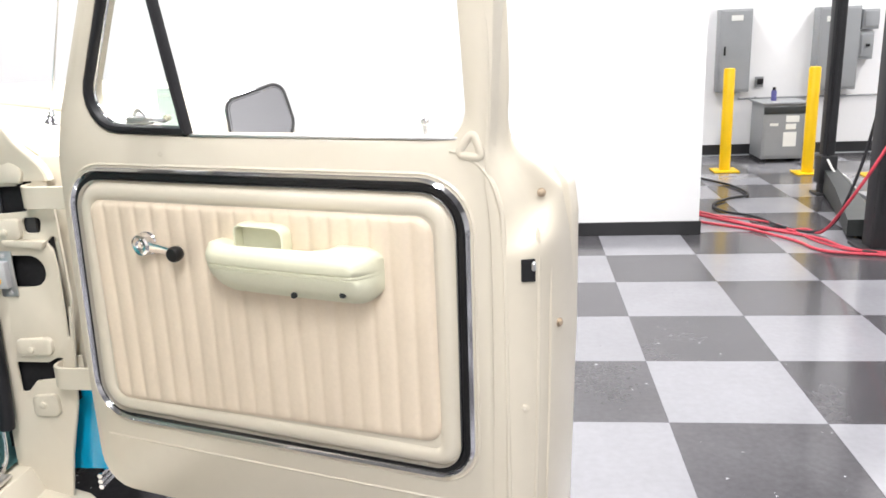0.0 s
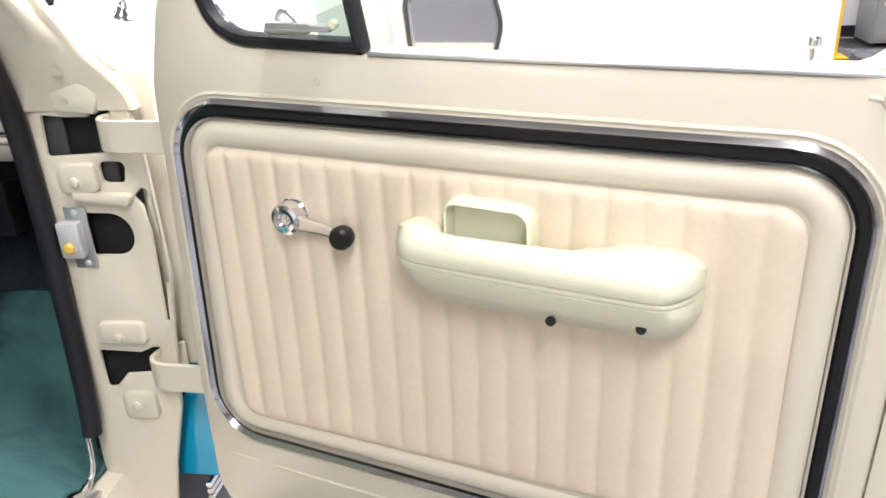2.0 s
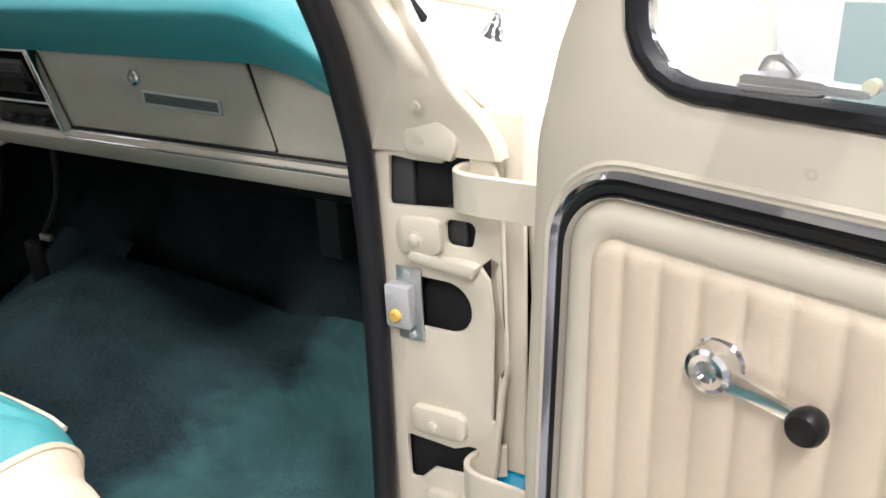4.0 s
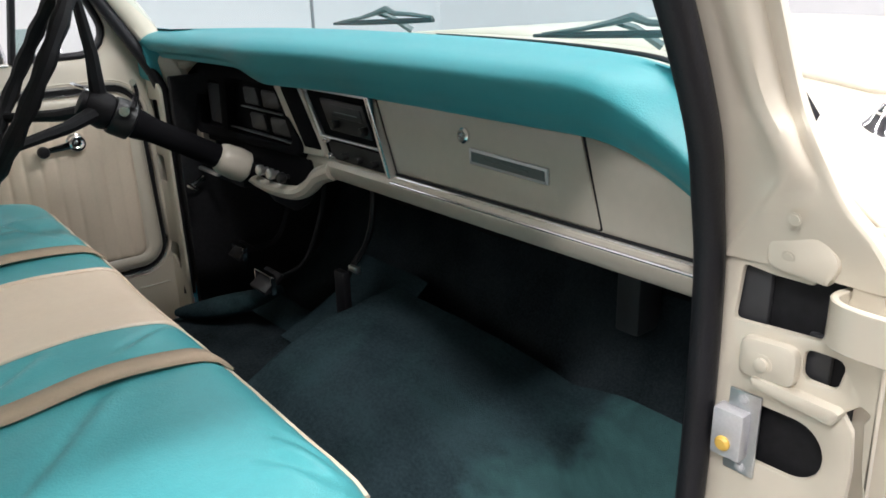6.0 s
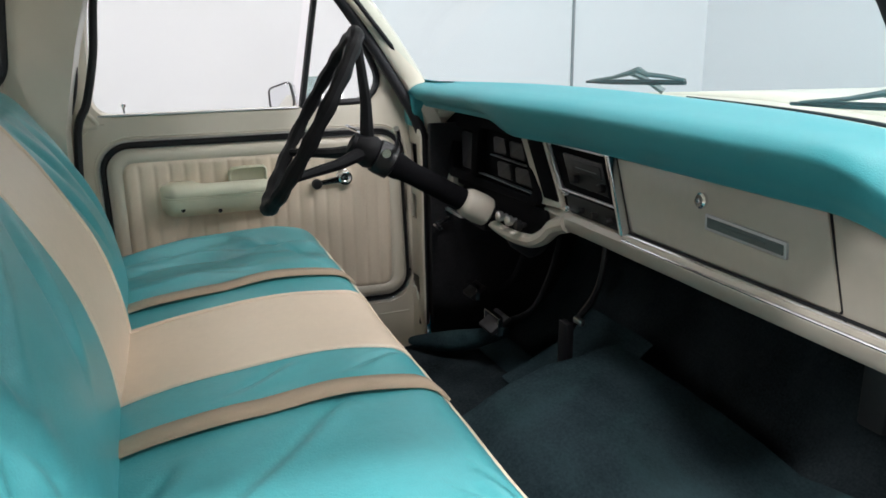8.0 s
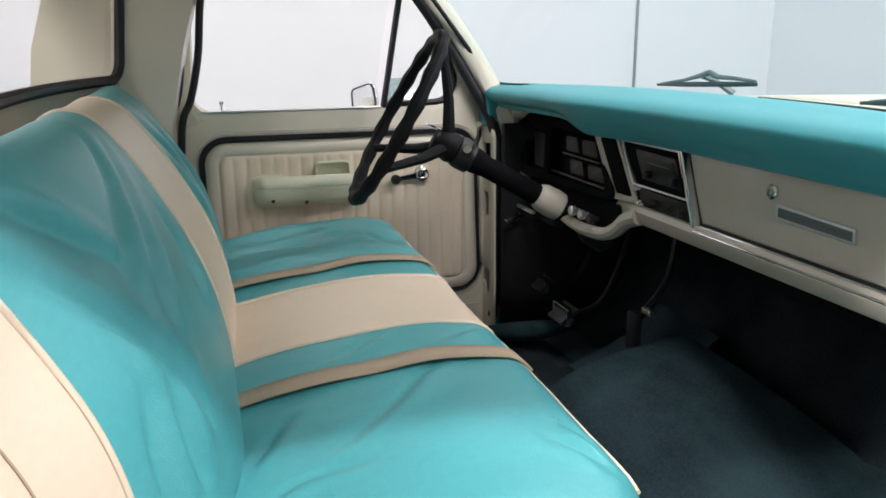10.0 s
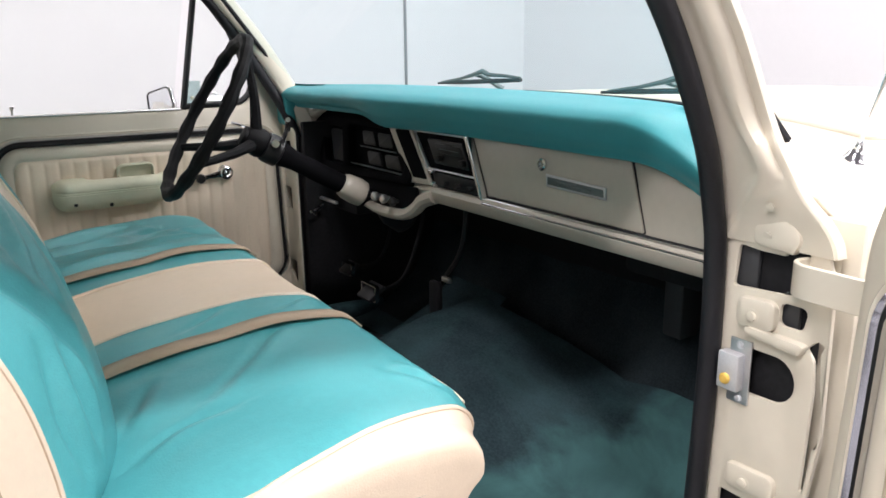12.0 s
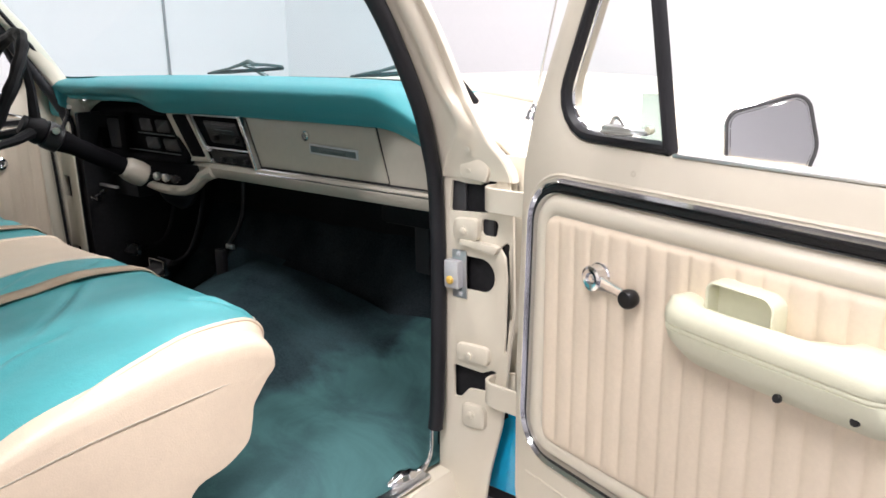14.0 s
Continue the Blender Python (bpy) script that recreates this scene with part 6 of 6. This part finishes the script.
part("cap", lathe(bmesh.new(), [(0.018, 0.114), (0.018, 0.145), (0.012, 0.15), (0, 0.15)], n=14), DARK, can, "black cap")


# vehicle lift: columns, carriage, arms and decks
def lift_post(x, y, h, w, label):
    p = thing("lift_post", label, "vehicle lift", (x, y, 0), "vehicle lift posts")
    bm = bmesh.new()
    plan = rounded([(-w / 2, -w / 2), (w / 2, -w / 2), (w / 2, w / 2), (-w / 2, w / 2)], w * 0.12, 3)
    loft(bm, [[(a, b, z) for a, b in plan] for z in (0.02, h)])
    part("column", bm, LIFT_BLACK, p)
    part("foot", box((-w * 0.9, -w * 0.9, 0), (w * 0.9, w * 0.9, 0.022), 0.006), LIFT_BLACK, p)
    part("face_channel", box((-w * 0.22, -w / 2 - 0.010, 0.25), (w * 0.10, -w / 2 - 0.001, h - 0.4), 0.004), LIFT_BLACK, p, "raised rail on the column")
    return p


l1 = lift_post(2.965, 7.0, 4.6, 0.105, "tall thin black steel lift post on the tiled floor")
part("collar", box((-0.075, -0.075, 0.10), (0.075, 0.075, 0.36), 0.015), LIFT_BLACK, l1, "black collar at the post foot")
bm = bmesh.new()
loft(bm, [[(x - w, y, 0.03), (x + w, y, 0.03), (x + w, y, 0.03 + h), (x - w, y, 0.03 + h)] for x, y, w, h in ((0.10, 0.30, 0.05, 0.22), (-0.10, -0.7, 0.075, 0.17), (-0.32, -1.62, 0.10, 0.12))])
part("swing_arm", bm, ARM_GREY, l1, "dark grey tapered swing arm")
part("safety_chain", tube(bmesh.new(), spline([(-0.02, -0.08, 0.33), (0.03, -0.14, 0.22), (0.10, -0.16, 0.20), (0.20, -0.14, 0.10), (0.26, -0.15, 0.02)], 4), 0.010, 6), WHITE_LABEL, l1, "white strap")
l2 = lift_post(2.665, 5.15, 4.6, 0.16, "thick black steel lift post on the tiled floor")
part("carriage", box((0.17, -0.10, 0.60), (0.50, 0.12, 1.75), 0.015), LIFT_BLACK, l2, "black lift carriage")
part("carriage_bracket", box((0.07, -0.04, 0.9), (0.18, 0.06, 1.4), 0.008), LIFT_BLACK, l2)
part("rod", tube(bmesh.new(), [(0.17, 0.0, 0.04), (0.19, 0.0, 0.62)], 0.016, 8), LIFT_BLACK, l2, "black lift rod")
ramp = thing("lift_ramp", "galvanised steel lift ramp low over the floor", "vehicle lift", (4.5, 5.85, 0))
part("deck", box((-1.55, 0.05, 0.14), (1.6, 0.42, 0.17), 0.008), ALU, ramp, "bright galvanised deck")
part("deck", box((-1.50, -0.55, 0.10), (1.6, -0.12, 0.13), 0.008), ALU, ramp, "bright galvanised deck")
part("side_rail", box((-1.55, -0.02, 0.07), (1.6, 0.04, 0.15), 0.006), LIFT_BLACK, ramp, "black side rail")
part("side_rail", box((-1.50, -0.60, 0.0), (1.6, -0.555, 0.09), 0.006), LIFT_BLACK, ramp, "black side rail")
for k in (-1.4, 1.3):
    part("deck_leg", box((k, -0.55, 0), (k + 0.12, 0.42, 0.10), 0.005), LIFT_BLACK, ramp)


def hose(pts, r, material, label):
    p = spline(pts, 8)
    h = thing("hose", label, "hose", p[0], "shop hoses")
    bm = tube(bmesh.new(), [q - p[0] for q in p], r, 8)
    part("rubber_line", bm, material, h)


hose([(1.70, 6.36, 0.013), (1.80, 6.20, 0.013), (1.92, 5.97, 0.013), (2.16, 5.66, 0.013), (2.36, 5.67, 0.013), (2.40, 5.42, 0.06), (2.45, 5.12, 0.36), (2.585, 5.03, 0.68), (2.72, 5.02, 0.985), (2.79, 5.02, 1.16), (2.92, 5.02, 1.6)], 0.011, RED_HOSE, "red air hose rising from the floor to the lift")
hose([(2.05, 7.85, 0.014), (2.14, 7.68, 0.014), (2.26, 7.42, 0.014), (2.30, 6.98, 0.014), (2.09, 6.82, 0.014), (1.90, 6.58, 0.014), (1.93, 6.31, 0.014), (2.12, 6.10, 0.014), (2.22, 5.76, 0.014), (2.37, 5.58, 0.014), (2.43, 5.34, 0.13), (2.493, 5.30, 0.31), (2.575, 5.30, 0.58), (2.635, 5.30, 0.89), (2.69, 5.30, 1.22), (2.74, 5.30, 1.9)], 0.011, BLACK_RUBBER, "black cable looping over the floor and up the lift")
hose([(1.62, 6.0, 0.013), (1.75, 5.88, 0.013), (1.96, 5.70, 0.013), (2.18, 5.35, 0.013), (2.24, 5.14, 0.013), (2.34, 5.03, 0.013), (2.60, 4.95, 0.013), (2.98, 4.82, 0.013), (3.6, 4.78, 0.013)], 0.011, RED_HOSE, "red rubber air hose lying on the floor")
hose([(1.66, 6.26, 0.013), (1.78, 6.10, 0.013), (2.07, 5.73, 0.013), (2.36, 5.40, 0.013), (2.46, 5.12, 0.013), (2.64, 5.0, 0.013), (2.98, 4.87, 0.013), (3.6, 4.9, 0.013)], 0.011, RED_HOSE, "red rubber air hose lying on the floor")

hose([(1.60, 6.42, 0.012), (1.836, 6.176, 0.012), (2.10, 5.98, 0.012), (2.223, 5.80, 0.012), (2.335, 5.30, 0.012), (2.50, 5.06, 0.012), (2.80, 5.0, 0.012), (3.5, 5.02, 0.012)], 0.008, RED_HOSE, "thin red air line lying on the floor")

# ---- floor tiles ----
def tile_mesh(material, name):
    bm = bmesh.new()
    h = TILE / 2
    add_box(bm, (-h + 0.0007, -h + 0.0007, -0.006), (h - 0.0007, h - 0.0007, 0.0), 0.0)
    me = bpy.data.meshes.new(name)
    bm.to_mesh(me)
    bm.free()
    me.materials.append(material)
    return me


t_light, t_dark = tile_mesh(TILE_LIGHT, "tile_light"), tile_mesh(TILE_DARK, "tile_dark")
near, far_l, far_d = [], [], []
for i in range(-17, 15):
    for j in range(-18, 12):
        cx, cy = GX + (i + 0.5) * TILE, GY + (j + 0.5) * TILE
        if not (-6.72 < cx + TILE / 2 and cx + TILE / 2 < 9.5 and -8 < cy - TILE / 2 and cy + TILE / 2 < 9.45):
            continue
        dark = (i + j) % 2 == 1
        if cx > -1.0 and cx < 5 and cy > -2 and cy < 9.4:
            near.append((cx, cy, dark))
        else:
            (far_d if dark else far_l).append((cx, cy))
for cx, cy, dark in near:
    o = new("tile", t_dark if dark else t_light)
    o.location = (cx, cy, 0)
    o.parent = floor
for lst, m_, nm in ((far_l, TILE_LIGHT, "far_tiles_light"), (far_d, TILE_DARK, "far_tiles_dark")):
    verts, faces = [], []
    h = TILE / 2 - 0.0007
    for cx, cy in lst:
        k = len(verts)
        verts += [(cx - h, cy - h, 0), (cx + h, cy - h, 0), (cx + h, cy + h, 0), (cx - h, cy + h, 0)]
        faces.append((k, k + 1, k + 2, k + 3))
    me = bpy.data.meshes.new(nm)
    me.from_pydata(verts, [], faces)
    me.materials.append(m_)
    o = new(nm, me)
    o.parent = floor
    tagged(o, kind="stuff")
